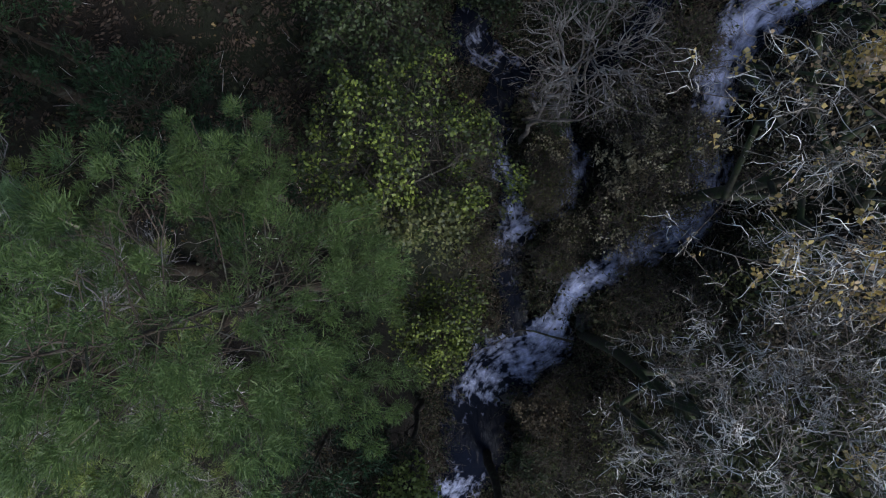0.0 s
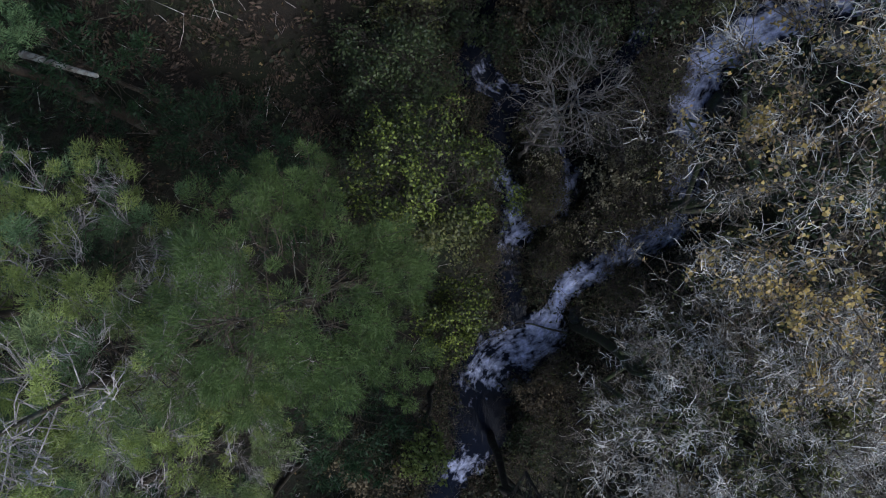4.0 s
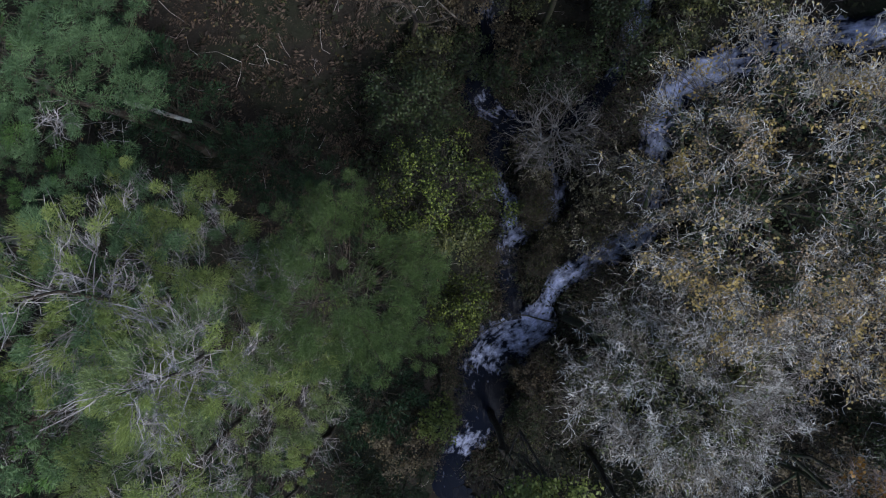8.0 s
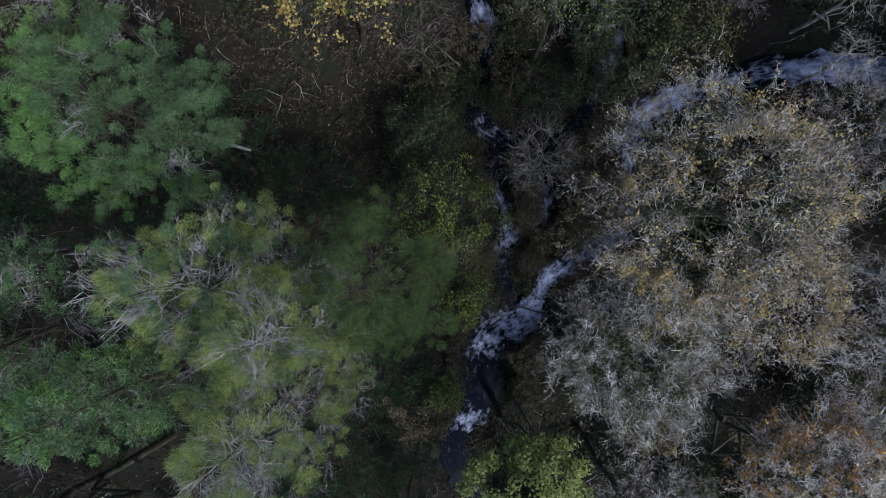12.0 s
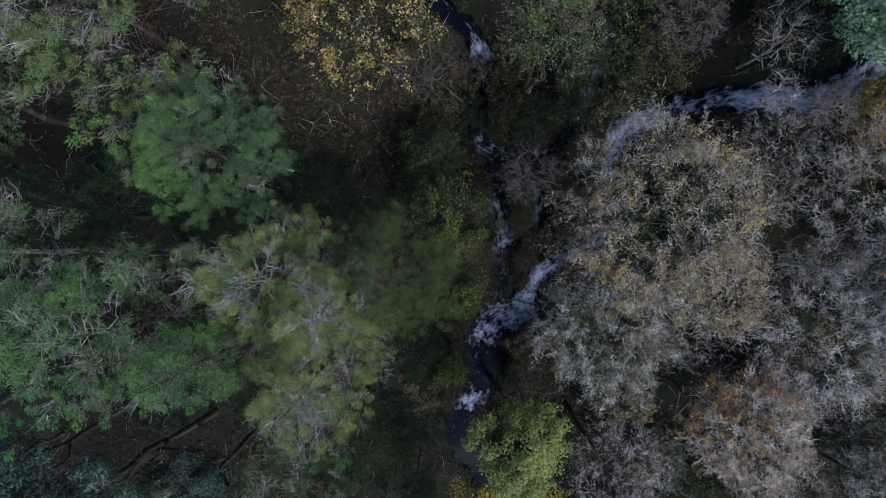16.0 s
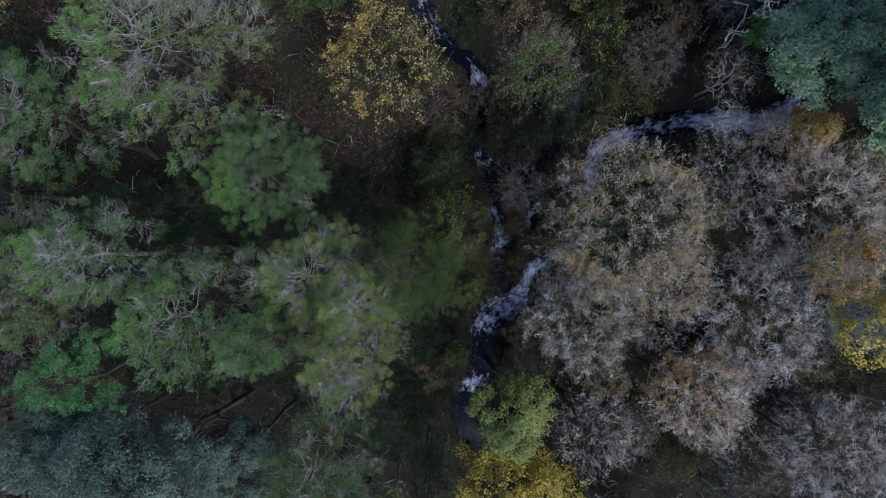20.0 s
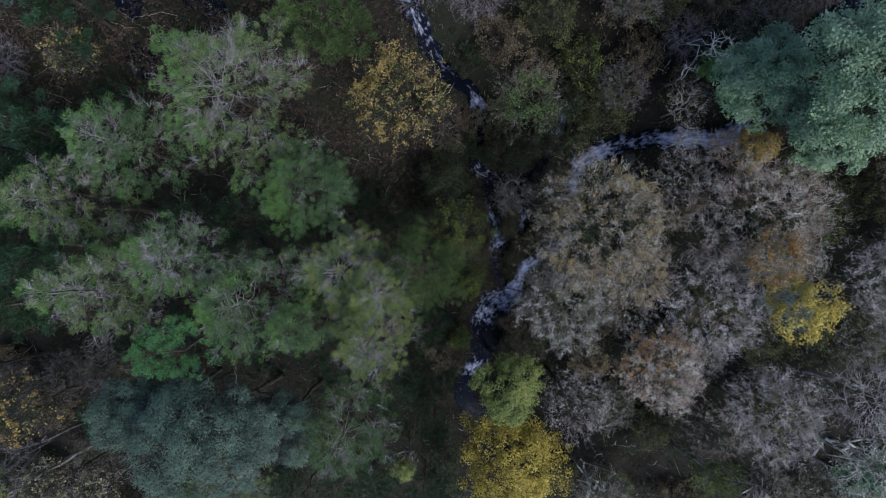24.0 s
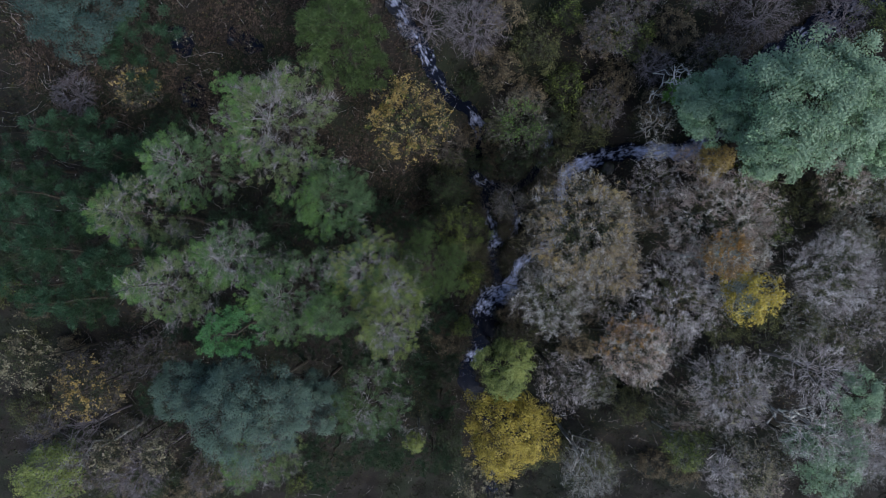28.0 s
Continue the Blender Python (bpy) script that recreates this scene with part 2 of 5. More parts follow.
def ribbons(rng, paths, width):
    """Thin flat strips along paths, for twigs a few millimetres thick."""
    n, k, _ = paths.shape
    side = unit(np.cross(unit(paths[:, -1] - paths[:, 0]), unit(rng.normal(size=(n, 3)))))
    wide = width * 0.5 * np.linspace(1.0, 0.45, k)[None, :, None]
    v = np.stack([paths - side[:, None] * wide, paths + side[:, None] * wide], 2)
    i = np.arange(n * k * 2).reshape(n, k, 2)
    f = np.stack([i[:, :-1, 0], i[:, :-1, 1], i[:, 1:, 1], i[:, 1:, 0]], -1).reshape(-1, 4)
    return v.reshape(-1, 3), f


def bent(rng, start, end, k=4, sway=0.12, lift=0.0):
    """Curved paths from start to end points."""
    n = len(start)
    t = np.linspace(0, 1, k)[None, :, None]
    p = start[:, None] * (1 - t) + end[:, None] * t
    ln = np.linalg.norm(end - start, axis=1)[:, None, None]
    wob = rng.normal(size=(n, 1, 3)) * sway * ln
    p = p + wob * np.sin(np.pi * t) + rng.normal(size=(n, k, 3)) * ln * 0.055 * (t > 0) * (t < 1)
    p[:, :, 2] += (lift * ln * np.sin(np.pi * t))[:, :, 0]
    return p


def along(paths, which, t):
    """Points at t (0 to 1) on the paths numbered which."""
    k = paths.shape[1] - 1
    f = np.clip(t, 0, 0.9999) * k
    i = f.astype(int)
    w = (f - i)[:, None]
    return paths[which, i] * (1 - w) + paths[which, i + 1] * w


# ---------------------------------------------------------------- lie of the land
MAIN = [(30, 17.5, 17.5, 0.9, 0.3), (22.2, 13.0, 13.0, 0.8, 0.25), (19.0, 8.0, 10.0, 0.6, 0.6), (15.4, 7.9, 8.6, 0.5, 0.85), (13.6, 8.1, 7.3, 0.48, 0.45),
        (11.8, 7.9, 5.9, 0.5, 0.5), (9.3, 6.9, 4.4, 0.58, 0.75), (8.8, 4.6, 3.0, 0.55, 0.6), (8.9, 2.0, 1.9, 0.65, 0.6),
        (8.3, 0.6, 1.1, 0.6, 0.75), (7.2, 0.1, 0.6, 0.5, 0.62), (5.8, -1.0, 0.0, 0.45, 0.68), (4.9, -1.7, -0.6, 0.42, 0.9),
        (4.7, -2.7, -1.6, 0.32, 0.8), (3.9, -4.0, -2.4, 1.25, 0.68), (2.2, -4.9, -2.9, 1.1, 0.5), (1.5, -6.3, -3.7, 1.1, 0.45),
        (1.5, -7.6, -4.2, 1.25, 0.06), (1.5, -9.3, -4.5, 1.2, 0.0), (0.5, -11.0, -5.0, 0.7, 0.6), (-0.3, -12.4, -5.7, 0.7, 0.1),
        (-0.2, -14.6, -6.5, 0.7, 0.05), (1.6, -17.5, -7.4, 0.8, 0.05), (2.4, -24.0, -9.2, 0.9, 0.1), (2.0, -36.0, -13.0, 1.0, 0.1)]
NORTH = [(-8.0, 24.0, 19.0, 0.5, 0.35), (-4.6, 17.8, 14.0, 0.52, 0.36), (-3.6, 16.4, 12.6, 0.48, 0.38), (-1.7, 13.4, 9.3, 0.36, 0.26), (0.2, 12.6, 6.6, 0.34, 0.15),
         (1.1, 11.8, 4.7, 0.47, 0.62), (1.5, 9.7, 3.2, 0.39, 0.1), (0.9, 7.3, 2.2, 0.55, 0.28), (2.1, 6.4, 1.6, 0.39, 0.25),
         (3.6, 5.7, 1.0, 0.47, 0.30), (4.9, 3.1, 0.0, 0.5, 0.5), (4.4, 1.7, -0.7, 0.42, 0.55), (2.8, 0.8, -1.5, 0.48, 0.62),
         (2.7, -1.0, -2.0, 0.39, 0.12), (3.0, -2.6, -2.2, 0.39, 0.0), (3.2, -3.6, -2.4, 0.47, 0.3)]
LOOP = [(2.1, 6.3, 1.55, 0.4, 0.2), (2.0, 4.6, 0.6, 0.4, 0.1), (2.3, 3.2, -0.2, 0.4, 0.45), (2.75, 2.3, -0.8, 0.36, 0.55), (2.75, 0.9, -1.5, 0.35, 0.45)]
RILL = [(8.2, 11.4, 6.6, 0.22, 0.2), (7.6, 10.2, 5.6, 0.24, 0.5), (7.2, 9.3, 4.9, 0.26, 0.9), (7.0, 8.6, 4.3, 0.22, 0.6), (6.6, 7.4, 3.4, 0.2, 0.15), (5.6, 6.4, 2.4, 0.2, 0.1), (4.2, 5.6, 1.2, 0.2, 0.15)]
LAND = [(-7.2, 14.3, 12.5), (-17, 13.7, 15.0), (-30, 14, 16.5), (-10, 5, 6.0), (-17, 0, 5.5), (-32, -6, 3.5), (-20, -15, 0.5), (-5, -16, -3.5),
        (13.8, -17, 0.5), (28, -15, 3.5), (27, 0, 9.5), (21, 4.5, 9.0), (30, 12, 15.0), (6, 14, 7.5), (15, 16, 12.0), (-15, -8, 1.8), (-6, -2, 0.8),
        (10, -5, 1.5), (15, 0, 5.6), (0, 26, 17.0), (-4, 7, 5.0), (30, 26, 19.0), (-32, 26, 20.0), (-32, -26, -2.0), (30, -26, 0.0), (0, -30, -8.0)]


def smooth_line(nodes, step=0.22):
    """A Catmull-Rom line through nodes of x, y, z, half width, foam."""
    a = np.array(nodes, dtype=float)
    a = np.vstack([2 * a[0] - a[1], a, 2 * a[-1] - a[-2]])
    out = []
    for p0, p1, p2, p3 in zip(a[:-3], a[1:-2], a[2:-1], a[3:]):
        m = max(2, int(np.linalg.norm(p2[:2] - p1[:2]) / step))
        t = (np.arange(m) / m)[:, None]
        out.append(0.5 * (2 * p1 + (p2 - p0) * t + (2 * p0 - 5 * p1 + 4 * p2 - p3) * t ** 2 + (3 * p1 - p0 - 3 * p2 + p3) * t ** 3))
    out.append(a[-2:-1])
    return np.vstack(out)


LINES = [smooth_line(s) for s in (MAIN, NORTH, LOOP, RILL)]
_known = np.array([p[:3] for s in (MAIN, NORTH) for p in s[::1]] + LAND, dtype=float)
_d = np.linalg.norm(_known[:, None, :2] - _known[None, :, :2], axis=-1)
_p = np.hstack([np.ones((len(_known), 1)), _known[:, :2]])
_sys = np.block([[_d + 0.15 * np.eye(len(_known)), _p], [_p.T, np.zeros((3, 3))]])
_wts = np.linalg.solve(_sys, np.concatenate([_known[:, 2], np.zeros(3)]))
_all = np.vstack([s[::2] for s in LINES])


def rough(x, y):
    """Uneven ground, from a few sine swells."""
    return (0.22 * np.sin(0.9 * x + 1.3) * np.sin(0.8 * y + 0.4) + 0.12 * np.sin(2.1 * x - 0.7 * y) + 0.10 * np.sin(2.7 * y + 0.9 * x + 2.0)
            + 0.05 * np.sin(5.3 * x + 1.1) * np.sin(4.7 * y))


def land(x, y):
    """Height of the ground, with the stream's bed cut into it."""
    x, y = np.asarray(x, dtype=float).ravel(), np.asarray(y, dtype=float).ravel()
    cx, cy = np.clip(x, -40, 40), np.clip(y, -30, 30)
    z = np.empty(len(x))
    for i in range(0, len(x), 20000):
        s = slice(i, i + 20000)
        q = np.stack([cx[s], cy[s]], 1)
        d = np.linalg.norm(q[:, None] - _known[None, :, :2], axis=-1)
        base = d @ _wts[:-3] + _wts[-3] + q @ _wts[-2:]
        e = np.linalg.norm(q[:, None] - _all[None, :, :2], axis=-1)
        j = np.argmin(e, axis=1)
        near, half, level = e[np.arange(len(q)), j], _all[j, 3], _all[j, 2]
        w = np.clip((near - half * 0.95) / 1.3, 0, 1)
        w = w * w * (3 - 2 * w)
        bank = base + 0.25 + rough(q[:, 0], q[:, 1])
        z[s] = (level - 0.5) * (1 - w) + bank * w
    return z


def ground_at(x, y):
    return float(land([x], [y])[0])


def spaced(lo, hi, fine, reach):
    mid = np.arange(lo, hi + fine, fine)
    far = fine * np.cumsum(1.35 ** np.arange(1, 40))
    far = far[far < reach]
    return np.concatenate([lo - far[::-1], mid, mid[-1] + far])


gx, gy = np.meshgrid(spaced(-40, 40, 0.3, 1500), spaced(-30, 30, 0.3, 1500))
gz = land(gx, gy)
gi = np.arange(gx.size).reshape(gx.shape)
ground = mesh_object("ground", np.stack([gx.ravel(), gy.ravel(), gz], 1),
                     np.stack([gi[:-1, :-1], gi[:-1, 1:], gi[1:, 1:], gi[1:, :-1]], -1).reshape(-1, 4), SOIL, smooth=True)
tagged(ground, "steep woodland slope of dark leaf mould and moss", "ground", kind="structure")


def water(name, line, label):
    """A ribbon of water over the bed, heaped and broken where it foams."""
    rng = np.random.default_rng(5)
    across = np.linspace(-1, 1, 13)
    way = unit(np.gradient(line[:, :2], axis=0))
    side = np.stack([-way[:, 1], way[:, 0]], 1)
    edge = 1 + 0.18 * np.sin(np.arange(len(line)) * 0.9)[:, None] * np.sign(across) + 0.10 * rng.normal(size=(len(line), 1))
    off = across * (line[:, 3:4] * 1.12 + 0.15) * edge
    xy = line[:, None, :2] + side[:, None] * off[..., None]
    foam = line[:, 4:5] * (1.12 - 0.62 * np.abs(across) ** 1.6) + rng.normal(size=off.shape) * 0.06
    z = line[:, 2:3] - 0.06 - 0.05 * np.abs(across) + rng.normal(size=off.shape) * (0.002 + 0.05 * np.clip(foam, 0, 1) ** 2)
    idx = np.arange(off.size).reshape(off.shape)
    f = np.stack([idx[:-1, :-1], idx[:-1, 1:], idx[1:, 1:], idx[1:, :-1]], -1).reshape(-1, 4)
    ob = mesh_object(name, np.concatenate([xy, z[..., None]], -1), f, WATER, smooth=True)
    a = ob.data.attributes.new("foam", "FLOAT", "POINT")
    a.data.foreach_set("value", foam.ravel().astype(np.float32))
    run = np.cumsum(np.concatenate([[0], np.linalg.norm(np.diff(line[:, :2], axis=0), axis=1)]))
    flow = np.stack([np.broadcast_to(run[:, None] * 1.7, off.shape), off * 3.6, np.zeros(off.shape)], -1)
    a = ob.data.attributes.new("flow", "FLOAT_VECTOR", "POINT")
    a.data.foreach_set("vector", flow.ravel().astype(np.float32))
    return tagged(ob, label, "stream", kind="structure")


water("water", LINES[0], "rushing stream with white cascades and dark pools")
water("water_side_stream", LINES[1], "narrow dark side stream with small white falls")
water("water_braid", LINES[2], "thin dark thread of the side stream")
water("water_rill", LINES[3], "thin rill with a small white fall")

# ---------------------------------------------------------------- trees
_seed = [100]


def next_rng():
    _seed[0] += 1
    return np.random.default_rng(_seed[0])


def thing(name, x, y, z, label, category, group=""):
    ob = new(name)
    ob.location = (x, y, z)
    ob.empty_display_size = 0.2
    return tagged(ob, label, category, group)


def put(name, vf, mat, root, kind="", label="", smooth=False):
    """A part, given in world places, under its thing."""
    v, f = vf
    top = root if root.parent is None else root.parent
    o = np.array(top.location)
    ob = mesh_object(name, v - o, f, mat, root, label, smooth)
    return tagged(ob, kind=kind)


def trunk_path(rng, x, y, z0, z1, lean=0.03, k=9):
    t = np.linspace(0, 1, k)
    h = z1 - z0
    a = rng.uniform(0, 6.28)
    p = np.stack([x + lean * h * np.cos(a) * np.sin(3.0 * t) * 0.6, y + lean * h * np.sin(a) * np.sin(3.0 * t) * 0.6, z0 - 0.4 + (h + 0.4) * t], 1)
    p[1:-1, :2] += rng.normal(size=(k - 2, 2)) * 0.006 * h
    return p[None]


def well_spaced(points, gap):
    """Numbers of points that keep at least gap from one another, taken in order."""
    kept = []
    at = np.empty((len(points), 3))
    for i, p in enumerate(points):
        m = len(kept)
        if m == 0 or ((at[:m] - p) ** 2).sum(1).min() > gap * gap:
            at[m] = p
            kept.append(i)
    return np.array(kept)


def conifer(name, x, y, top, r, needles, label, dome=2.0, low=0.45, bare=0.35, branches=100, tuft=0.4, puff=120, wide=0.03, flat=0.75, stem=None, twig=BARK_MAUVE, group="conifers", fresh=None, turn=0.45):
    """A conifer: trunk, whorls of branches, grey dead twigs, and tufts of needles set apart over the crown."""
    rng = next_rng()
    z0 = ground_at(x, y)
    h = top - z0
    r = r * 1.08
    root = thing(name, x, y, z0, label, "conifer", group)
    path = trunk_path(rng, x, y, z0, top - 0.15)
    put("trunk", tubes(path, ((0.011 * h + 0.03) * np.linspace(1, 0, path.shape[1]) ** 1.15 + 0.008)[None], 8), stem or BARK_BROWN, root, smooth=True)
    s = np.sort(rng.uniform(0, 1, branches) ** 0.8)
    az = np.arange(branches) * 2.39996 + rng.normal(size=branches) * 0.35
    tt = low + (0.985 - low) * s
    start = along(path, np.zeros(branches, int), tt)
    lobe = 1 + 0.10 * np.sin(3 * az + x) + 0.07 * np.sin(5 * az + y)
    reach = r * lobe * np.clip(1 - s ** dome, 0.05, 1) ** 0.75 * rng.uniform(0.86, 1.08, branches) * np.clip(0.75 + 1.2 * s, 0.75, 1.0)
    rise = reach * (0.12 + 0.5 * s) + rng.normal(size=branches) * 0.12
    end = start + np.stack([np.cos(az) * reach, np.sin(az) * reach, np.minimum(rise, np.maximum(top - start[:, 2], 0.05))], 1)
    limb = bent(rng, start, end, 6, 0.05, -0.03)
    for k in range(branches):
        put("branch", tubes(limb[k:k + 1], (0.003 * reach[k] + 0.007) * np.linspace(1.0, 0.4, 6)[None], 4), BARK_BROWN if s[k] < 0.6 or bare < 0.3 else BARK_MAUVE, root)
    m = branches * 34
    w = rng.choice(branches, m, p=reach / reach.sum())
    t = rng.uniform(0.3, 1.0, m) ** 0.6
    d = unit(limb[w, -1] - limb[w, 0])
    sideways = unit(np.cross(d, UP)) * rng.choice((-1.0, 1.0), (m, 1))
    foot = along(limb, w, t)
    node = foot + (sideways + d * 0.6) * 0.24 * r * rng.uniform(0.0, 1.0, (m, 1)) * (1.15 - t[:, None]) + UP * rng.uniform(0.0, 0.2, (m, 1))
    keep = well_spaced(node * (1, 1, 0.8), tuft)
    node, foot, t, d, sideways = node[keep], foot[keep], t[keep], d[keep], sideways[keep]
    nodes = len(keep)
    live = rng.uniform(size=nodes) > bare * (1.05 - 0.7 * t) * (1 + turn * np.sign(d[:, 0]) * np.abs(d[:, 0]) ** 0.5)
    v, f = ribbons(rng, bent(rng, foot, node, 3, 0.1), 0.020)
    shoots = put("shoot_mass", (v, f), SHOOT, root, "stuff")
    dead = np.where(~live)[0]
    if len(dead):
        q = np.repeat(dead, 11)
        way = unit(d[q] * 0.8 + sideways[q] * 0.25 + rng.normal(size=(len(q), 3)) * (0.5, 0.5, 0.25) + UP * 0.35)
        fan = bent(rng, foot[q] + rng.normal(size=(len(q), 3)) * 0.04, node[q] + way * tuft * rng.uniform(0.6, 1.9, (len(q), 1)), 4, 0.12)
        dead_part = put("dead_twig_mass", ribbons(rng, fan, rng.choice((0.009, 0.011, 0.018), (len(q), 1, 1))), twig, root, "stuff")
        q2 = np.repeat(np.arange(len(q)), 5)
        a = along(fan, q2, rng.uniform(0.25, 1.0, len(q2)))
        way = unit(unit(fan[q2, -1] - fan[q2, 0]) + rng.normal(size=(len(q2), 3)) * 0.7)
        put("dead_spray", blades(rng, a, way, rng.uniform(0.08, 0.22, len(q2)), rng.uniform(0.007, 0.011, len(q2))), twig, dead_part, "stuff")
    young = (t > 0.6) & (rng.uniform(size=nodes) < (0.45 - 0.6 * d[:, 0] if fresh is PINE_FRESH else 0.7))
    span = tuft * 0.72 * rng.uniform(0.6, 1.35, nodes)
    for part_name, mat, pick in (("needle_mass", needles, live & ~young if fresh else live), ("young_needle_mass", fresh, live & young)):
        if mat is None or not pick.any():
            continue
        q = np.repeat(np.where(pick)[0], puff)
        g = unit(rng.normal(size=(len(q), 3)))
        g[:, 2] = np.abs(g[:, 2]) * flat - 0.12
        core = node[q] + g * (span[q] * 0.8 * rng.uniform(0, 1, len(q)) ** 0.5)[:, None]
        way = unit(g * 0.8 + d[q] * 0.5 + UP * 0.35 + rng.normal(size=(len(q), 3)) * 0.55)
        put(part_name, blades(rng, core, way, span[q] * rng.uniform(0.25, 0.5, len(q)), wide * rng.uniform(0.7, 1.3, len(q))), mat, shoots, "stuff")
    return root


def crown_frame(rng, x, y, z0, top, r, flat, limbs, fork):
    """Trunk and main limbs of a broadleaf tree that fill a domed crown."""
    depth = min(r * flat, 0.8 * (top - z0))
    zc = top - depth * 0.62
    fork_z = z0 + (zc - z0) * fork
    path = trunk_path(rng, x, y, z0, min(zc + depth * 0.15, top - 0.3), 0.035)
    c = np.array((x, y, zc))
    i = np.arange(limbs) + 0.5
    up = 1 - 1.12 * i / limbs
    az = i * 2.39996 + rng.uniform(0, 6)
    fl = np.sqrt(np.clip(1 - up ** 2, 0, 1))
    aim = np.stack([np.cos(az) * fl * r, np.sin(az) * fl * r, up * depth * 0.60], 1)
    tt = np.clip((fork_z - z0) / (path[0, -1, 2] - z0) + rng.uniform(0, 0.45, limbs), 0.15, 0.97)
    start = along(path, np.zeros(limbs, int), tt)
    return path, c, depth, start, c + aim * 0.62


def nearest(points, to):
    """For each point, the number of the closest of the points given."""
    return np.argmin(((points[:, None] - to[None]) ** 2).sum(-1), axis=1)


def bare_tree(name, x, y, top, r, twig, label, leaves=None, leaf_n=0, leaf_size=0.11, flat=1.5, limbs=8, fine=2600, bark=None, fork=0.45, thick=1.0,
              group="leafless trees", hug=0.5, category="tree", ivy=None, ivy_n=0, side=None, inner=None, spray=0.7, thin=0.012, near=False, extra=None, bough=9, twiggy=6, stem=None):
    """A broadleaf tree whose branchwork shows, bare or with some leaves left, filling a domed crown."""
    rng = next_rng()
    z0 = ground_at(x, y)
    h = top - z0
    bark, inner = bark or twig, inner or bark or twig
    root = thing(name, x, y, z0, label, category, group)
    path, c, depth, start, end = crown_frame(rng, x, y, z0, top, r, flat, limbs, fork)
    put("trunk", tubes(path, np.linspace(0.009 * h + 0.04, 0.03, path.shape[1])[None] * thick, 8), stem or bark, root, smooth=True)
    limb = bent(rng, start, end, 7, 0.10, -0.06)
    for k in range(limbs):
        put("limb", tubes(limb[k:k + 1], np.linspace(0.0034 * h + 0.02, 0.016, 7)[None] * thick, 6), bark, root, smooth=True)
    radii = np.array((r, r, depth * 0.62))

    def shell(n, lo, hi):
        i = np.arange(n) + 0.5
        up = 1 - 1.18 * i / n
        az = i * 2.39996 + rng.uniform(0, 6)
        fl = np.sqrt(np.clip(1 - up ** 2, 0, 1))
        u = np.stack([np.cos(az) * fl, np.sin(az) * fl, up], 1) + rng.normal(size=(n, 3)) * 0.08
        lump = 1 + 0.07 * np.sin(3 * az + x) + 0.06 * np.sin(7 * az + y)
        return c + u * radii * (lump * rng.uniform(lo, hi, n))[:, None]

    n2 = limbs * bough
    pool = along(limb, np.repeat(np.arange(limbs), 10), np.tile(np.linspace(0.25, 1.0, 10), limbs))
    goal = shell(n2, 0.55, 0.85)
    l2 = bent(rng, pool[nearest(c + (goal - c) * 0.55, pool)], goal, 6, 0.11)
    n3 = n2 * twiggy
    pool = along(l2, np.repeat(np.arange(n2), 7), np.tile(np.linspace(0.3, 1.0, 7), n2))
    goal = shell(n3, 0.62, 1.06)
    l3 = bent(rng, pool[nearest(c + (goal - c) * 0.86, pool)], goal, 5, 0.2)
    w = rng.integers(0, n3, fine)
    a = along(l3, w, rng.uniform(0.2, 1.0, fine))
    out = unit((a - c) / radii)
    d = unit(unit(l3[w, -1] - l3[w, 0]) * 0.35 + out * hug * 0.7 + rng.normal(size=(fine, 3)) * 0.8 + UP * 0.1)
    l4 = bent(rng, a, a + d * (0.10 + 0.045 * r) * rng.uniform(0.5, 1.5, (fine, 1)), 5 if near else 3, 0.32)
    b = 0.010 * thick
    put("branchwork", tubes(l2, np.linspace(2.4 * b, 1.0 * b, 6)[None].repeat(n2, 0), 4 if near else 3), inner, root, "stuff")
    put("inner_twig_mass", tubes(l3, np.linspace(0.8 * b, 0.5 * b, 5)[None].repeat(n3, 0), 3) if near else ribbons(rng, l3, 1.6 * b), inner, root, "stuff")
    m = int(fine * spray)
    w = rng.integers(0, fine, m)
    s = along(l4, w, rng.uniform(0.2, 1.0, m))
    way = unit(l4[w, -1] - l4[w, 0]) + rng.normal(size=(m, 3)) * 0.7
    mass = put("twig_mass", ribbons(rng, l4, thin), twig, root, "stuff")
    put("outer_spray", blades(rng, s, way, rng.uniform(0.08, 0.20, m), thin * rng.uniform(0.7, 1.0, m)), twig, mass, "stuff")
    for mat, count, size, toward in ((leaves, leaf_n, leaf_size, side), extra or (None, 0, 0, None)):
        if not mat or not count:
            continue
        spots = rng.integers(0, fine, max(20, count // 7))
        if toward:
            lean = ((l4[spots, -1] - c) / radii) @ np.array((*toward, 0.0)) + rng.normal(size=len(spots)) * 0.25
            spots = spots[np.argsort(-lean)[: len(spots) // 3]]
        else:
            hearts = l4[rng.integers(0, fine, 16), -1]
            near_heart = np.linalg.norm(l4[spots, -1][:, None] - hearts[None], axis=-1).min(1) < 0.16 * r + 0.12
            spots = np.concatenate([spots, np.repeat(spots[near_heart], 4)])
        w = spots[rng.integers(0, len(spots), count)]
        p = along(l4, w, rng.uniform(0.2, 1.0, count)) + rng.normal(size=(count, 3)) * 0.08
        put("foliage", leaf_quads(rng, p, rng.normal(size=(count, 3)) + UP * 0.3, size * rng.uniform(0.6, 1.3, count), 0.8 * size * rng.uniform(0.6, 1.3, count)), mat, mass, "stuff")
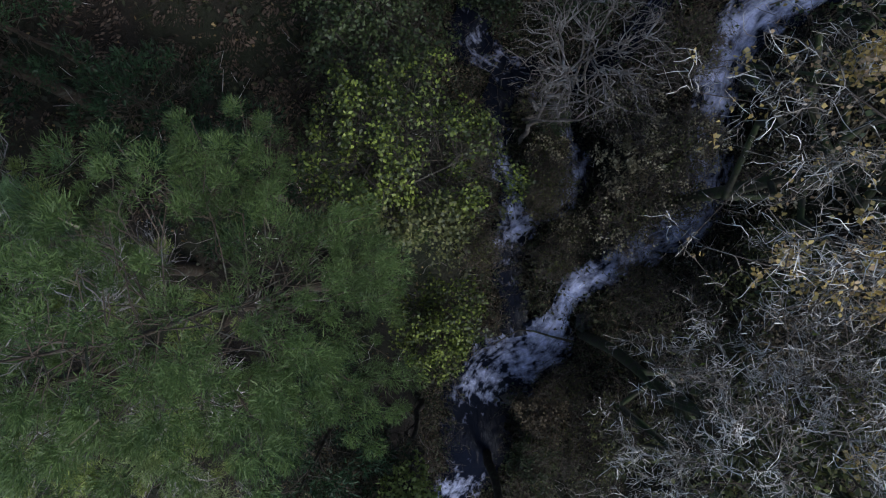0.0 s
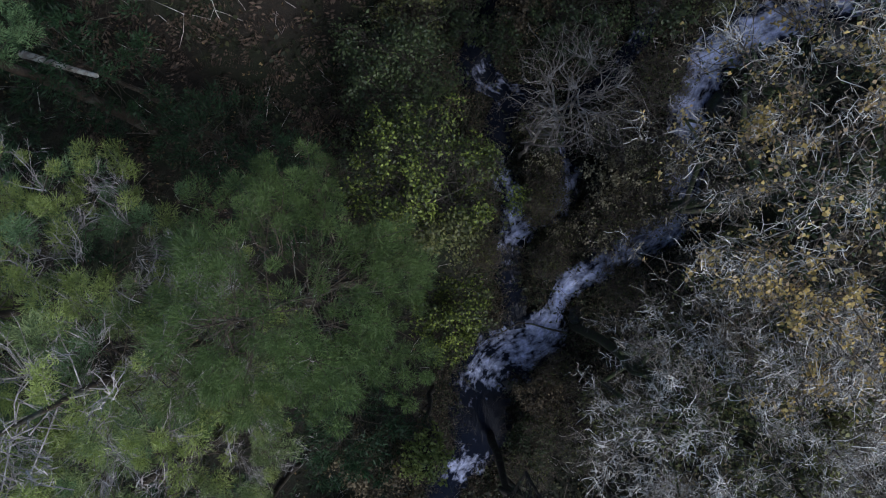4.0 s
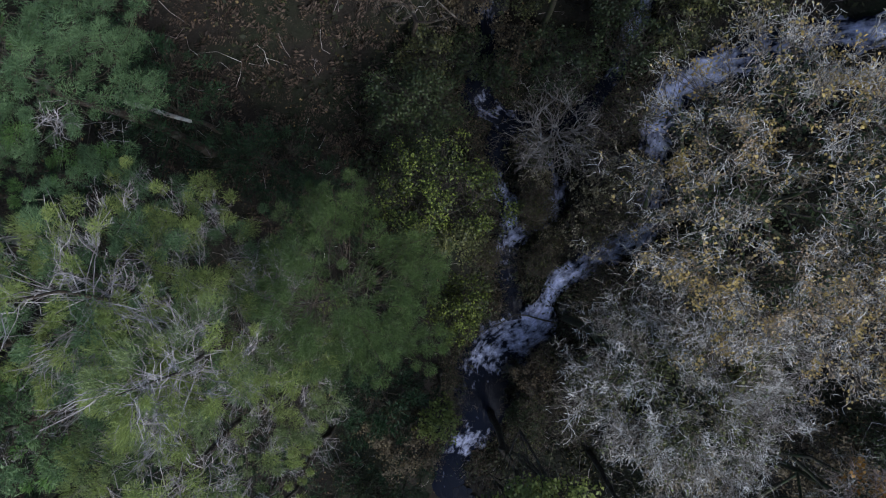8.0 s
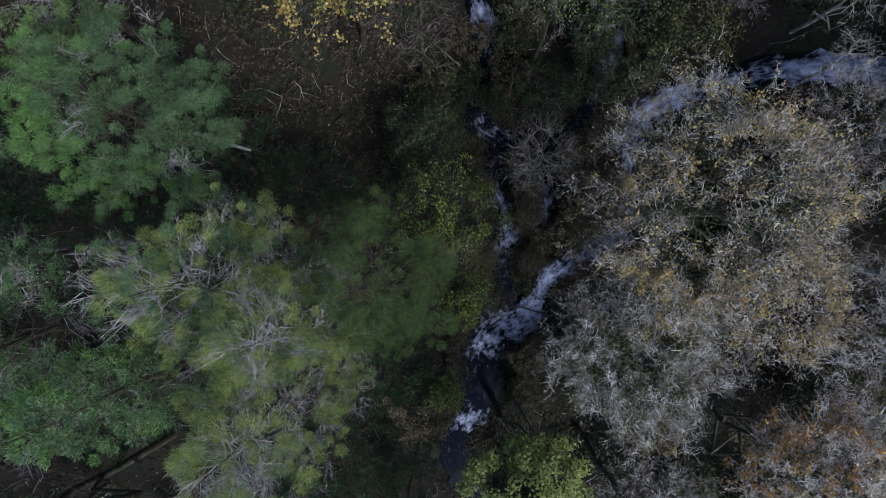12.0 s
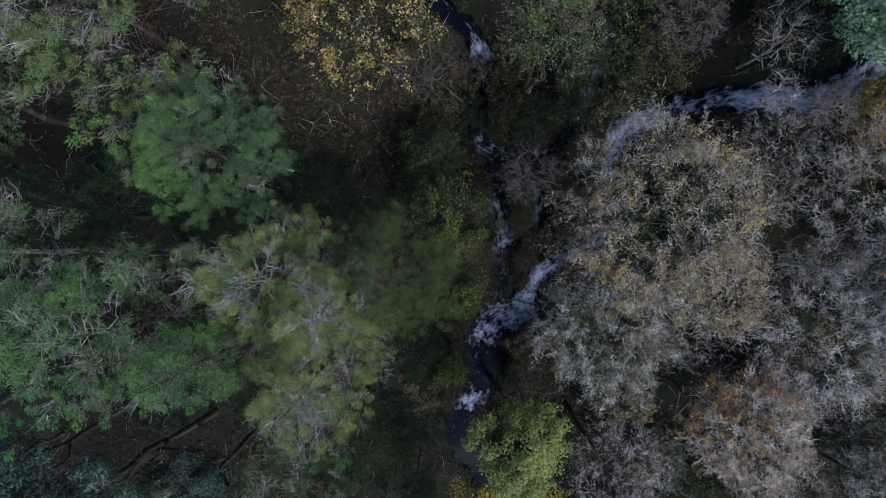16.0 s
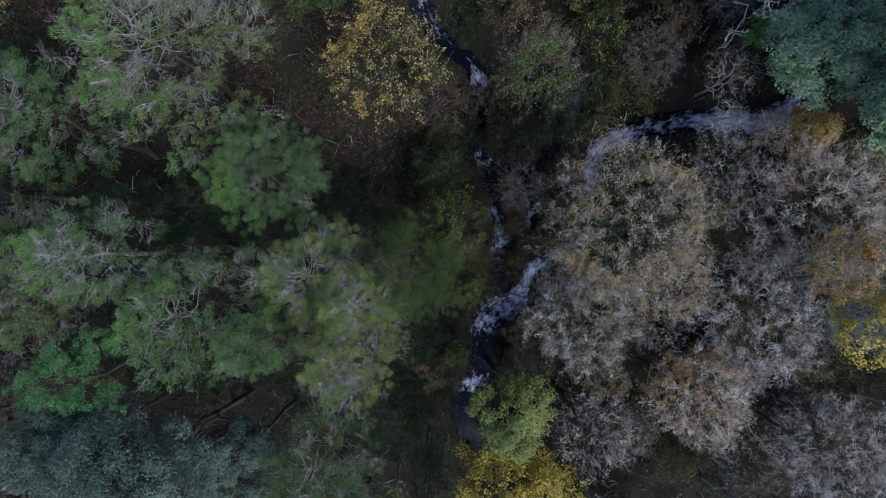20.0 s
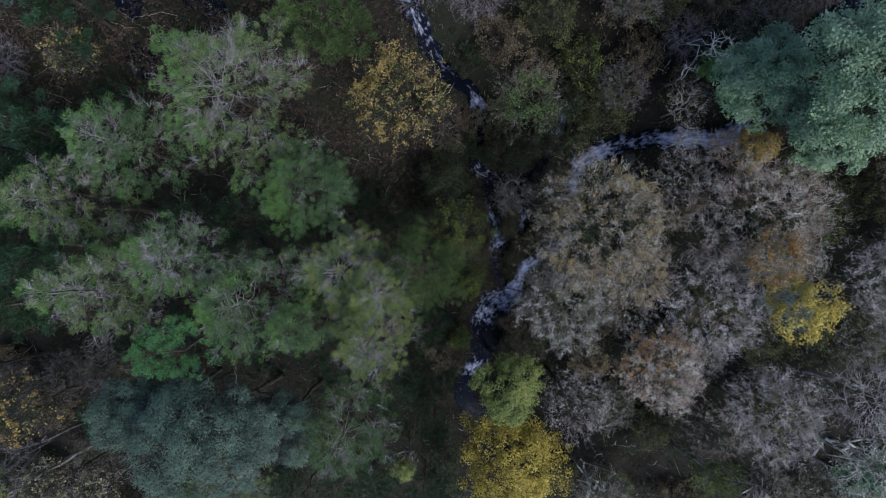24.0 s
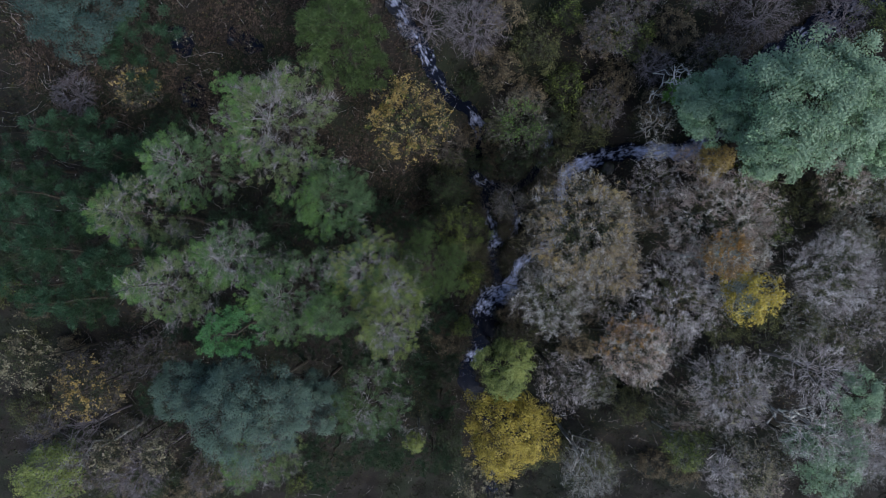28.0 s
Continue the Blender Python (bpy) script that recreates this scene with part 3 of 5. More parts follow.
    if ivy and ivy_n:
        w = rng.integers(0, n2, ivy_n)
        p = along(l2, w, rng.uniform(0.0, 0.9, ivy_n)) + rng.normal(size=(ivy_n, 3)) * 0.16
        put("ivy", leaf_quads(rng, p, rng.normal(size=(ivy_n, 3)) + UP * 0.5, rng.uniform(0.05, 0.13, ivy_n), rng.uniform(0.04, 0.10, ivy_n)), ivy, root, "stuff")
    return root


def leafy_tree(name, x, y, top, r, leaves, label, n=9000, leaf=0.13, flat=1.5, clumps=70, spread=0.30, limbs=7, bark=BARK_GREY, twig=None, hollow=0.5, second=None,
               share=0.0, group="broadleaf trees", category="tree", fork=0.4, aspect=0.7, up=0.5, lobes=0, lobe=0.36, tips=None, loose=0.35):
    """A broadleaf tree or bush: trunk, limbs, twigs, and leaves in uneven clumps with gaps between."""
    rng = next_rng()
    z0 = ground_at(x, y)
    h = top - z0
    clumps, spread = int(clumps * 3.2), spread * 0.55
    root = thing(name, x, y, z0, label, category, group)
    path, c, depth, start, end = crown_frame(rng, x, y, z0, top, r, flat, limbs, fork)
    put("trunk", tubes(path, np.linspace(0.010 * h + 0.04, 0.025, path.shape[1])[None], 7), bark, root, smooth=True)
    limb = bent(rng, start, end, 6, 0.10, -0.05)
    for k in range(limbs):
        put("limb", tubes(limb[k:k + 1], np.linspace(0.004 * h + 0.025, 0.015, 6)[None], 5), bark, root, smooth=True)
    u = unit(rng.normal(size=(clumps, 3)) + UP * up)
    rad = rng.uniform(hollow, 1.0, (clumps, 1)) ** 0.6
    lump = 1 + 0.16 * np.sin(2.7 * np.arctan2(u[:, 1:2], u[:, 0:1]) + x * 3) + 0.08 * rng.normal(size=(clumps, 1))
    size = r * spread * rng.uniform(0.55, 1.25, clumps)
    centre = c + u * rad * lump * (np.array((r, r, depth * 0.62)) - r * spread * 0.55)
    if lobes:
        i = np.arange(lobes) + 0.5
        high = 1 - 1.15 * i / lobes
        az = i * 2.39996 + rng.uniform(0, 6)
        fl = np.sqrt(np.clip(1 - high ** 2, 0, 1)) * np.where(i < 1, 0.0, 1.0)
        hub = c + np.stack([np.cos(az) * fl, np.sin(az) * fl, high], 1) * np.array((r, r, depth * 0.62)) * (1 - lobe * 0.8) * rng.uniform(0.85, 1.12, (lobes, 1))
        own = rng.integers(0, lobes, clumps)
        swell = r * lobe * rng.uniform(0.75, 1.2, lobes)
        push = unit(unit(rng.normal(size=(clumps, 3))) + unit(hub[own] - c) * 0.7 + UP * 0.45)
        inner_fill = rng.uniform(size=(clumps, 1)) < 0.4
        centre = np.where(inner_fill, c + (centre - c) * 0.86, hub[own] + push * (swell[own] * rng.uniform(0.5, 1.0, clumps) ** 0.5)[:, None])
        size = np.where(inner_fill[:, 0], r * 0.17, swell[own] * rng.uniform(0.26, 0.48, clumps))
    w = rng.integers(0, limbs, clumps)
    a = along(limb, w, rng.uniform(0.3, 1.0, clumps))
    l2 = bent(rng, a, centre, 5, 0.1)
    m = clumps * 3
    cw = rng.integers(0, clumps, m)
    tip = centre[cw] + unit(rng.normal(size=(m, 3))) * (size[cw] * rng.uniform(0.4, 1.0, m))[:, None] * (1, 1, 0.7)
    l3 = bent(rng, along(l2, cw, rng.uniform(0.4, 1.0, m)), tip, 4, 0.1)
    v2, f2 = tubes(l2, np.linspace(0.018, 0.007, 5)[None].repeat(clumps, 0), 3)
    v3, f3 = ribbons(rng, l3, 0.014)
    put("twig_mass", (np.vstack([v2, v3]), np.vstack([f2, f3 + len(v2)])), twig or bark, root, "stuff")

    def foliage(part_name, count, mat, pick):
        prob = size[pick] ** 2
        cw = pick[rng.choice(len(pick), count, p=prob / prob.sum())]
        g = unit(rng.normal(size=(count, 3))) * (rng.uniform(0, 1, (count, 1)) ** 0.45)
        p = centre[cw] + g * size[cw][:, None] * (1, 1, 0.72)
        face = unit(g * 0.6 + unit(p - c) * 0.4 + UP * 0.7 + rng.normal(size=(count, 3)) * loose)
        way = rng.normal(size=(count, 3)) + g * 0.5
        way = unit(way - face * (way * face).sum(1, keepdims=True) * 0.85)
        put(part_name, leaf_quads(rng, p, way, leaf * rng.uniform(0.6, 1.35, count), aspect * leaf * rng.uniform(0.6, 1.3, count), face), mat, root, "stuff")

    order = np.arange(clumps)
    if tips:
        # Split by height and reach: the tips tone goes to the highest, outermost clumps.
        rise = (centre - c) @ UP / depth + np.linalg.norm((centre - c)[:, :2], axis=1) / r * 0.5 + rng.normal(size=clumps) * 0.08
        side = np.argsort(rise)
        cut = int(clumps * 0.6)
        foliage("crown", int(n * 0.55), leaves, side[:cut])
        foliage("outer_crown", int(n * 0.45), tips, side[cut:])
    elif second:
        side = np.argsort(centre[:, 1])
        cut = int(clumps * share)
        foliage("crown", int(n * (1 - share)), leaves, side[cut:])
        foliage("lower_crown", int(n * share), second, side[:cut])
    else:
        foliage("crown", n, leaves, order)
    return root

# pines of the west bank
L_GREY = "tall pine with olive needles and grey bare inner twigs"
L_MID = "tall green pine with an open domed crown"
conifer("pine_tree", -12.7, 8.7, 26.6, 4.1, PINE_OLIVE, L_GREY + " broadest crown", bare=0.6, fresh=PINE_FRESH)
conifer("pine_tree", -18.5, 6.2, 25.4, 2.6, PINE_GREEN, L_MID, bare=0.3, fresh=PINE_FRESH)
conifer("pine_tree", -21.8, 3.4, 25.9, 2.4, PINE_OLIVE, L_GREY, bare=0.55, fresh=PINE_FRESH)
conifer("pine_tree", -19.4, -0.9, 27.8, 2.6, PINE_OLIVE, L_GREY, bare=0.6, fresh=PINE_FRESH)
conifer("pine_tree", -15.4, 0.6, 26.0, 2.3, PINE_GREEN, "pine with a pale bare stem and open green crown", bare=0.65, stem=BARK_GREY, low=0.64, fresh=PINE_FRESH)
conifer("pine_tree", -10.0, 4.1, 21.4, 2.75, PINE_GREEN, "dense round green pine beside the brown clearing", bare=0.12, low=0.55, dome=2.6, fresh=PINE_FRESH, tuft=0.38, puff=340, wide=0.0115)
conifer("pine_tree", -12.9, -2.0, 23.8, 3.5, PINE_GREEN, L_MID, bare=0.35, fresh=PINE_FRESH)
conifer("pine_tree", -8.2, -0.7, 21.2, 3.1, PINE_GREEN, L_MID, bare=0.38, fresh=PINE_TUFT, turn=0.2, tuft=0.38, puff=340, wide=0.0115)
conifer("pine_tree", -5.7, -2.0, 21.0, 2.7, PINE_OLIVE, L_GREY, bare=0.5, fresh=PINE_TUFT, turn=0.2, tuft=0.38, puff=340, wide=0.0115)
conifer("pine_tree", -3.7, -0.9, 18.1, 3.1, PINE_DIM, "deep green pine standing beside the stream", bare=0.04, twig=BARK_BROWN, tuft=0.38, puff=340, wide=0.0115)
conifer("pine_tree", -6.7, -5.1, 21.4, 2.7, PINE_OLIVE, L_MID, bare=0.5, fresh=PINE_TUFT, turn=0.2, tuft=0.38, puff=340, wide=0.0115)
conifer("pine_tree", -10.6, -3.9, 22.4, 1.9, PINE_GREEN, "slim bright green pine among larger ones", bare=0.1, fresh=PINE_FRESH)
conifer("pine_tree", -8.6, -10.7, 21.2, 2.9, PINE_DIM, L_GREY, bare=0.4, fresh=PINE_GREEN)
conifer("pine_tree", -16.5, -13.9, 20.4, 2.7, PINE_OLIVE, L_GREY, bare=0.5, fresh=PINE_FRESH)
conifer("fir_tree", -15.6, -3.8, 27.0, 2.0, FIR_GREEN, "bright green fir with layered star-like branches", dome=1.1, low=0.66, bare=0.0, branches=60, twig=BARK_BROWN, fresh=FIR_TIP)
L_DARK = "dark green spruce with dense layered branches"
for dx, dy, dt, dr in ((-25.9, 8.4, 25.0, 2.0), (-23.9, 7.6, 23.0, 1.9), (-27.6, 5.0, 25.5, 2.5), (-24.6, 4.6, 24.0, 2.4), (-27.2, 1.6, 25.0, 2.5), (-24.6, 0.4, 22.0, 2.2),
                       (-27.6, -1.8, 23.0, 2.6), (-30.2, 3.4, 24.0, 2.6), (-30.6, 7.6, 24.5, 2.6), (-30.4, -0.6, 22.0, 2.5), (-22.4, 5.6, 20.0, 2.0), (-21.4, 14.3, 23.0, 2.6)):
    conifer("spruce_tree", dx, dy, dt, dr, DARK_GREEN if dx < -10 else PINE_DIM, L_DARK, dome=1.3, bare=0.05, branches=44, twig=BARK_BROWN, group="dark spruces", fresh=SPRUCE_TIP, tuft=0.66, puff=210, wide=0.045, low=0.35)
conifer("spruce_tree", -8.2, 14.2, 26.0, 3.3, PINE_DIM, "broad green spruce above the bracken slope", dome=1.3, bare=0.05, branches=100, twig=BARK_BROWN, group="dark spruces", fresh=PINE_DIM, tuft=0.66, puff=210, wide=0.045, low=0.35)
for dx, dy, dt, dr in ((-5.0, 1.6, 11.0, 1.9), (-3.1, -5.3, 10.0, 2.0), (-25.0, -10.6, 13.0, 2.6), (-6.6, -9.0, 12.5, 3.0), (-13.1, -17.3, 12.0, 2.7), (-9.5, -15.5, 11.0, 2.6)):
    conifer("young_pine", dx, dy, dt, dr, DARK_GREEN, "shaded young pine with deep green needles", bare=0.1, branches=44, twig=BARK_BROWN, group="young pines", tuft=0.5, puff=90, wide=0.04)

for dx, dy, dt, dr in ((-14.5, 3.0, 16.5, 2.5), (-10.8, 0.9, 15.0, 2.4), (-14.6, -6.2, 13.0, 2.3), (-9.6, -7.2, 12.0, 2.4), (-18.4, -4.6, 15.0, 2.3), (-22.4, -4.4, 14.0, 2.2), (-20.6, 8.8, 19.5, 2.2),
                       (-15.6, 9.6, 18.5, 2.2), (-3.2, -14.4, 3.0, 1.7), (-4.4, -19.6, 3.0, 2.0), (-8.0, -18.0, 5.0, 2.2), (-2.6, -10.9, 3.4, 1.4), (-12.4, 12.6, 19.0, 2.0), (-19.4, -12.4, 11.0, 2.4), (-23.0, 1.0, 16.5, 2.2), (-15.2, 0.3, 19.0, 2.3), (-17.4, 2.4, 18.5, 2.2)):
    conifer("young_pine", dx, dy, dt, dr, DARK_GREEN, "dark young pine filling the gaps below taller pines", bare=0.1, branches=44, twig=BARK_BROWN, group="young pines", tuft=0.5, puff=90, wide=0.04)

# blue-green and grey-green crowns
leafy_tree("cypress_tree", -15.9, -9.7, 22.1, 3.8, BLUE_GREEN, "large blue-green conifer with tufted lobed crown", n=34425, leaf=0.115, clumps=90, aspect=0.45, lobes=20, lobe=0.34, tips=CYPRESS_LIT, bark=BARK_BROWN)
leafy_tree("cypress_tree", -20.7, -8.9, 18.6, 2.4, BLUE_GREEN, "smaller blue-green conifer with lobed crown", n=18360, leaf=0.115, clumps=90, aspect=0.45, lobes=10, lobe=0.34, tips=CYPRESS_LIT, bark=BARK_BROWN)
leafy_tree("cypress_tree", -12.8, -10.6, 16.1, 2.4, BLUE_GREEN, "shaded blue-green conifer with lobed crown", n=18360, leaf=0.115, clumps=90, aspect=0.45, lobes=10, lobe=0.34, tips=CYPRESS_LIT, bark=BARK_BROWN)
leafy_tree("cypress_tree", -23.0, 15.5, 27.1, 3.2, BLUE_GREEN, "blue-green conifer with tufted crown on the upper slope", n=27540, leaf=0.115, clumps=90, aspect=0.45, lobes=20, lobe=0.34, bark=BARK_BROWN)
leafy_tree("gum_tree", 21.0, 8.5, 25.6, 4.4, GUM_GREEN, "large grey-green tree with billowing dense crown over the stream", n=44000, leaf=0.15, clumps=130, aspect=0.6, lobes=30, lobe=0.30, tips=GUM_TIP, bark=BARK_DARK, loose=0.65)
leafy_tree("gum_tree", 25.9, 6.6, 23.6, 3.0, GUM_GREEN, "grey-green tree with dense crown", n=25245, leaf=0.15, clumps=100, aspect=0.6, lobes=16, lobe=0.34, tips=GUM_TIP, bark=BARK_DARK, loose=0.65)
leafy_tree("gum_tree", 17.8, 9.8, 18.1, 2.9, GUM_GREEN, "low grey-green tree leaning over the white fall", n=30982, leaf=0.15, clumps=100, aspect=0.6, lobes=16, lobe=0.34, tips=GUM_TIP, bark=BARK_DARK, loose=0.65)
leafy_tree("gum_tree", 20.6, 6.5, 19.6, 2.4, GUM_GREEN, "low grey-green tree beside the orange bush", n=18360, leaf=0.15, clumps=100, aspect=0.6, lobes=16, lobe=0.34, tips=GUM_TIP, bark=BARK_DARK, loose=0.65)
leafy_tree("gum_tree", 27.1, -17.0, 14.6, 3.2, GUM_GREEN, "grey-green tree among leafless trees", n=9000, leaf=0.17, clumps=44, aspect=0.5, tips=GUM_TIP, bark=BARK_DARK, loose=0.65)
leafy_tree("gum_tree", 29.1, -12.2, 14.6, 2.3, GUM_GREEN, "small grey-green tree among leafless trees", n=6000, leaf=0.17, clumps=30, aspect=0.5, tips=GUM_TIP, bark=BARK_DARK, loose=0.65)

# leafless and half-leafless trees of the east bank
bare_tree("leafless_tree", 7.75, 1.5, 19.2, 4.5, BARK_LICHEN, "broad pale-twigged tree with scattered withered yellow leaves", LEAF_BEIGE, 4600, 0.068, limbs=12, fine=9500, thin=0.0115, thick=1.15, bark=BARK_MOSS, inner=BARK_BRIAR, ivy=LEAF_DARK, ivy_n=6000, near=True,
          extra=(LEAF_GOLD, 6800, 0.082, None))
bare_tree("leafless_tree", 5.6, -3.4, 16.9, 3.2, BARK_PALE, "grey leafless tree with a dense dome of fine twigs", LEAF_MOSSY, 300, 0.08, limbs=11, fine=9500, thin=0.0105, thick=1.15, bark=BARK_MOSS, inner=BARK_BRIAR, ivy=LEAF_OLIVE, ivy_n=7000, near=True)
bare_tree("leafless_tree", 18.3, 1.3, 18.1, 4.7, BARK_PINK, "pinkish grey leafless tree with radiating twigs", LEAF_BROWN, 500, limbs=11, fine=11000, thin=0.015, bark=BARK_MOSS, ivy=LEAF_OLIVE, ivy_n=2500)
bare_tree("leafless_tree", 14.8, -4.0, 17.2, 3.6, BARK_PURPLE, "dull grey leafless tree with fine twigs", LEAF_OLIVE, 300, limbs=9, fine=7500, thin=0.014, bark=BARK_MOSS, ivy=LEAF_OLIVE, ivy_n=2500)
bare_tree("maple_tree", 17.3, -0.8, 18.8, 1.8, BARK_TEAL, "lichened tree with peach and orange autumn leaves", LEAF_ORANGE, 2600, 0.12, limbs=9, fine=900, thick=1.1, bark=BARK_TEAL, group="broadleaf trees", extra=(LEAF_BEIGE, 1500, 0.12, None))
leafy_tree("maple_tree", 19.2, -3.8, 18.8, 2.2, LEAF_YELLOW, "lichened tree with bright yellow autumn leaves", n=4200, leaf=0.14, clumps=46, spread=0.26, bark=BARK_TEAL)
bare_tree("leafless_tree", 11.5, -7.7, 16.9, 2.8, BARK_PINK, "pinkish half-leafless tree with clustered orange leaves", LEAF_BEIGE, 1500, 0.10, limbs=9, fine=7500, thin=0.014, extra=(LEAF_ORANGE, 1800, 0.11, (-0.4, 0.9)), bark=BARK_MOSS)
bare_tree("leafless_tree", 7.1, -10.8, 12.2, 2.7, BARK_PURPLE, "low dark leafless tree with drooping twigs", LEAF_BROWN, 300, limbs=9, fine=3200, bark=BARK_DARK)
bare_tree("leafless_tree", 18.5, -10.8, 17.3, 3.2, BARK_PURPLE, "grey leafless tree with fine radiating twigs", LEAF_PALE, 500, limbs=10, fine=7500, thin=0.014, bark=BARK_MOSS, ivy=LEAF_OLIVE, ivy_n=2500)
bare_tree("leafless_tree", 24.3, -2.3, 20.4, 3.1, BARK_PURPLE, "tall grey leafless tree with fine twigs", limbs=10, fine=7500, thin=0.014, bark=BARK_MOSS, ivy=LEAF_OLIVE, ivy_n=2500)
bare_tree("leafless_tree", 25.7, -10.1, 15.6, 3.0, BARK_PURPLE, "purplish leafless tree with fine twigs", limbs=9, fine=3400)
bare_tree("leafless_tree", 23.9, -14.0, 17.6, 2.6, BARK_PALE, "whitish leafless tree with crooked branches", limbs=8, fine=1800, thick=1.2)
bare_tree("leafless_tree", 8.6, -18.0, 12.6, 2.5, BARK_GREY, "greyish leafless tree with green lichen", LEAF_OLIVE, 700, limbs=8, fine=3000)
bare_tree("leafless_tree", 28.9, -16.1, 15.6, 2.4, BARK_PURPLE, "grey leafless tree at the wood's edge", limbs=8, fine=2600)
bare_tree("leafless_tree", 18.7, -18.1, 13.6, 1.8, BARK_PURPLE, "small grey leafless tree", limbs=7, fine=1800)
bare_tree("dead_tree", 14.8, 11.9, 17.8, 1.1, BARK_WHITE, "bleached dead snag with crooked bare branches", stem=BARK_DARK, limbs=6, fine=60, thick=0.85, flat=2.0, bough=4, twiggy=2, group="dead trees")
bare_tree("dead_tree", 13.7, 11.2, 15.6, 0.6, BARK_WHITE, "thin bleached dead stem", stem=BARK_DARK, limbs=3, fine=20, thick=0.7, flat=2.5, bough=2, twiggy=2, group="dead trees")
bare_tree("leafless_tree", 14.2, 9.5, 14.6, 1.7, BARK_GREY, "leafless tree with pale crooked branches hanging over the stream", limbs=6, fine=420, thick=1.0, bough=5, twiggy=4)
bare_tree("leafless_tree", 14.9, 7.5, 12.2, 1.1, BARK_PALE, "small pale leafless sapling over the white fall", limbs=5, fine=260)
bare_tree("leafless_tree", 17.3, 6.7, 12.6, 1.3, BARK_PINK, "small reddish leafless tree beside the stream", LEAF_BEIGE, 260, limbs=7, fine=1100)
bare_tree("leafless_tree", -2.9, 16.8, 18.6, 2.5, BARK_DUSK, "pale leafless tree above the side stream", limbs=8, fine=1300, twiggy=4)
bare_tree("leafless_tree", 0.5, 16.2, 18.1, 2.4, BARK_DUSK, "pinkish leafless tree above the side stream", limbs=9, fine=3400)
bare_tree("leafless_tree", -1.9, 8.6, 14.2, 2.0, BARK_BRIAR, "thin leafless tree with long radiating branches", limbs=9, fine=420, hug=0.9)
bare_tree("leafless_tree", 3.6, 9.6, 16.6, 2.6, BARK_DUN, "leafless tree with ivy round its stem", limbs=10, fine=1700, bark=BARK_MOSS, ivy=LEAF_BRIGHT, ivy_n=1600)
bare_tree("leafless_tree", 2.9, 3.9, 12.0, 1.8, BARK_DUN, "low leafless tree with arching twigs over the side stream", limbs=15, fine=500, flat=1.2, hug=0.9, spray=0.3, thick=0.62, bough=8, twiggy=3, thin=0.009, near=True)
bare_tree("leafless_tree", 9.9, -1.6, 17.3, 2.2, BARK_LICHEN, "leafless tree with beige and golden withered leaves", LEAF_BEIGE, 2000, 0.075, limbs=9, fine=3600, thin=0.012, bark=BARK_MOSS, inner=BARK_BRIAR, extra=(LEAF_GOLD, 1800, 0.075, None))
bare_tree("leafless_tree", -32.7, -13.2, 14.6, 3.0, BARK_DUSK, "purplish grey leafless tree", limbs=9, fine=3200)
bare_tree("leafless_tree", -27.2, -16.0, 14.1, 2.7, BARK_DUSK, "purplish grey leafless tree", limbs=9, fine=3000)
bare_tree("leafless_tree", -27.3, 12.1, 19.1, 1.7, BARK_DUSK, "small purplish leafless tree on the upper slope", limbs=7, fine=1500)
bare_tree("leafless_tree", 14.1, 13.8, 14.6, 1.7, BARK_DUSK, "small purplish leafless tree", limbs=7, fine=1700)
bare_tree("leafless_tree", 20.9, 16.0, 18.1, 2.5, BARK_DUSK, "purplish leafless tree on the upper slope", limbs=8, fine=2200)
bare_tree("leafless_tree", 25.7, 15.1, 19.1, 2.0, BARK_DUSK, "purplish leafless tree with pale branches", limbs=8, fine=1800)

# low twiggy growth along the banks
for sx, sy, st, sr, sm in ((7.3, -2.6, 5.4, 1.6, None), (6.4, -5.8, 2.6, 1.5, None), (4.4, -7.4, 0.6, 1.3, None), (3.4, -9.6, 0.0, 1.3, None), (5.9, 1.0, 4.6, 1.4, LEAF_PALE), (6.9, 2.9, 5.8, 1.4, LEAF_PALE),
                           (3.7, 2.2, 3.0, 0.9, None), (1.0, 3.4, 3.4, 1.0, None), (3.9, -0.4, 2.2, 0.8, None), (7.2, 5.8, 6.0, 1.2, None), (10.6, 4.6, 7.4, 1.5, None), (1.3, 0.0, 2.6, 0.8, None),
                           (3.7, 3.4, 2.4, 0.9, LEAF_PALE), (3.6, 1.6, 1.4, 0.7, None), (3.4, 4.9, 3.4, 1.0, None), (5.8, 4.4, 4.6, 1.2, LEAF_PALE), (4.6, 0.6, 1.6, 0.8, LEAF_PALE), (7.4, 1.6, 4.4, 1.1, LEAF_PALE),
                           (9.9, 2.4, 5.6, 1.3, LEAF_PALE), (7.8, 3.4, 4.8, 1.1, LEAF_PALE), (8.6, -1.2, 5.0, 1.3, None), (6.6, -1.4, 3.4, 1.1, None), (4.7, -5.4, 0.2, 1.1, None), (5.6, -8.6, 0.8, 1.3, None)):
    bare_tree("briar_bush", sx, sy, st, sr, BARK_BRIAR, "brown twiggy briar bush on the stream bank", sm, 420 if sm else 0, 0.09, limbs=9, fine=1100, fork=0.1, flat=1.6, thick=0.6, thin=0.010,
              group="briars", category="bush", ivy=LEAF_OLIVE, ivy_n=700)

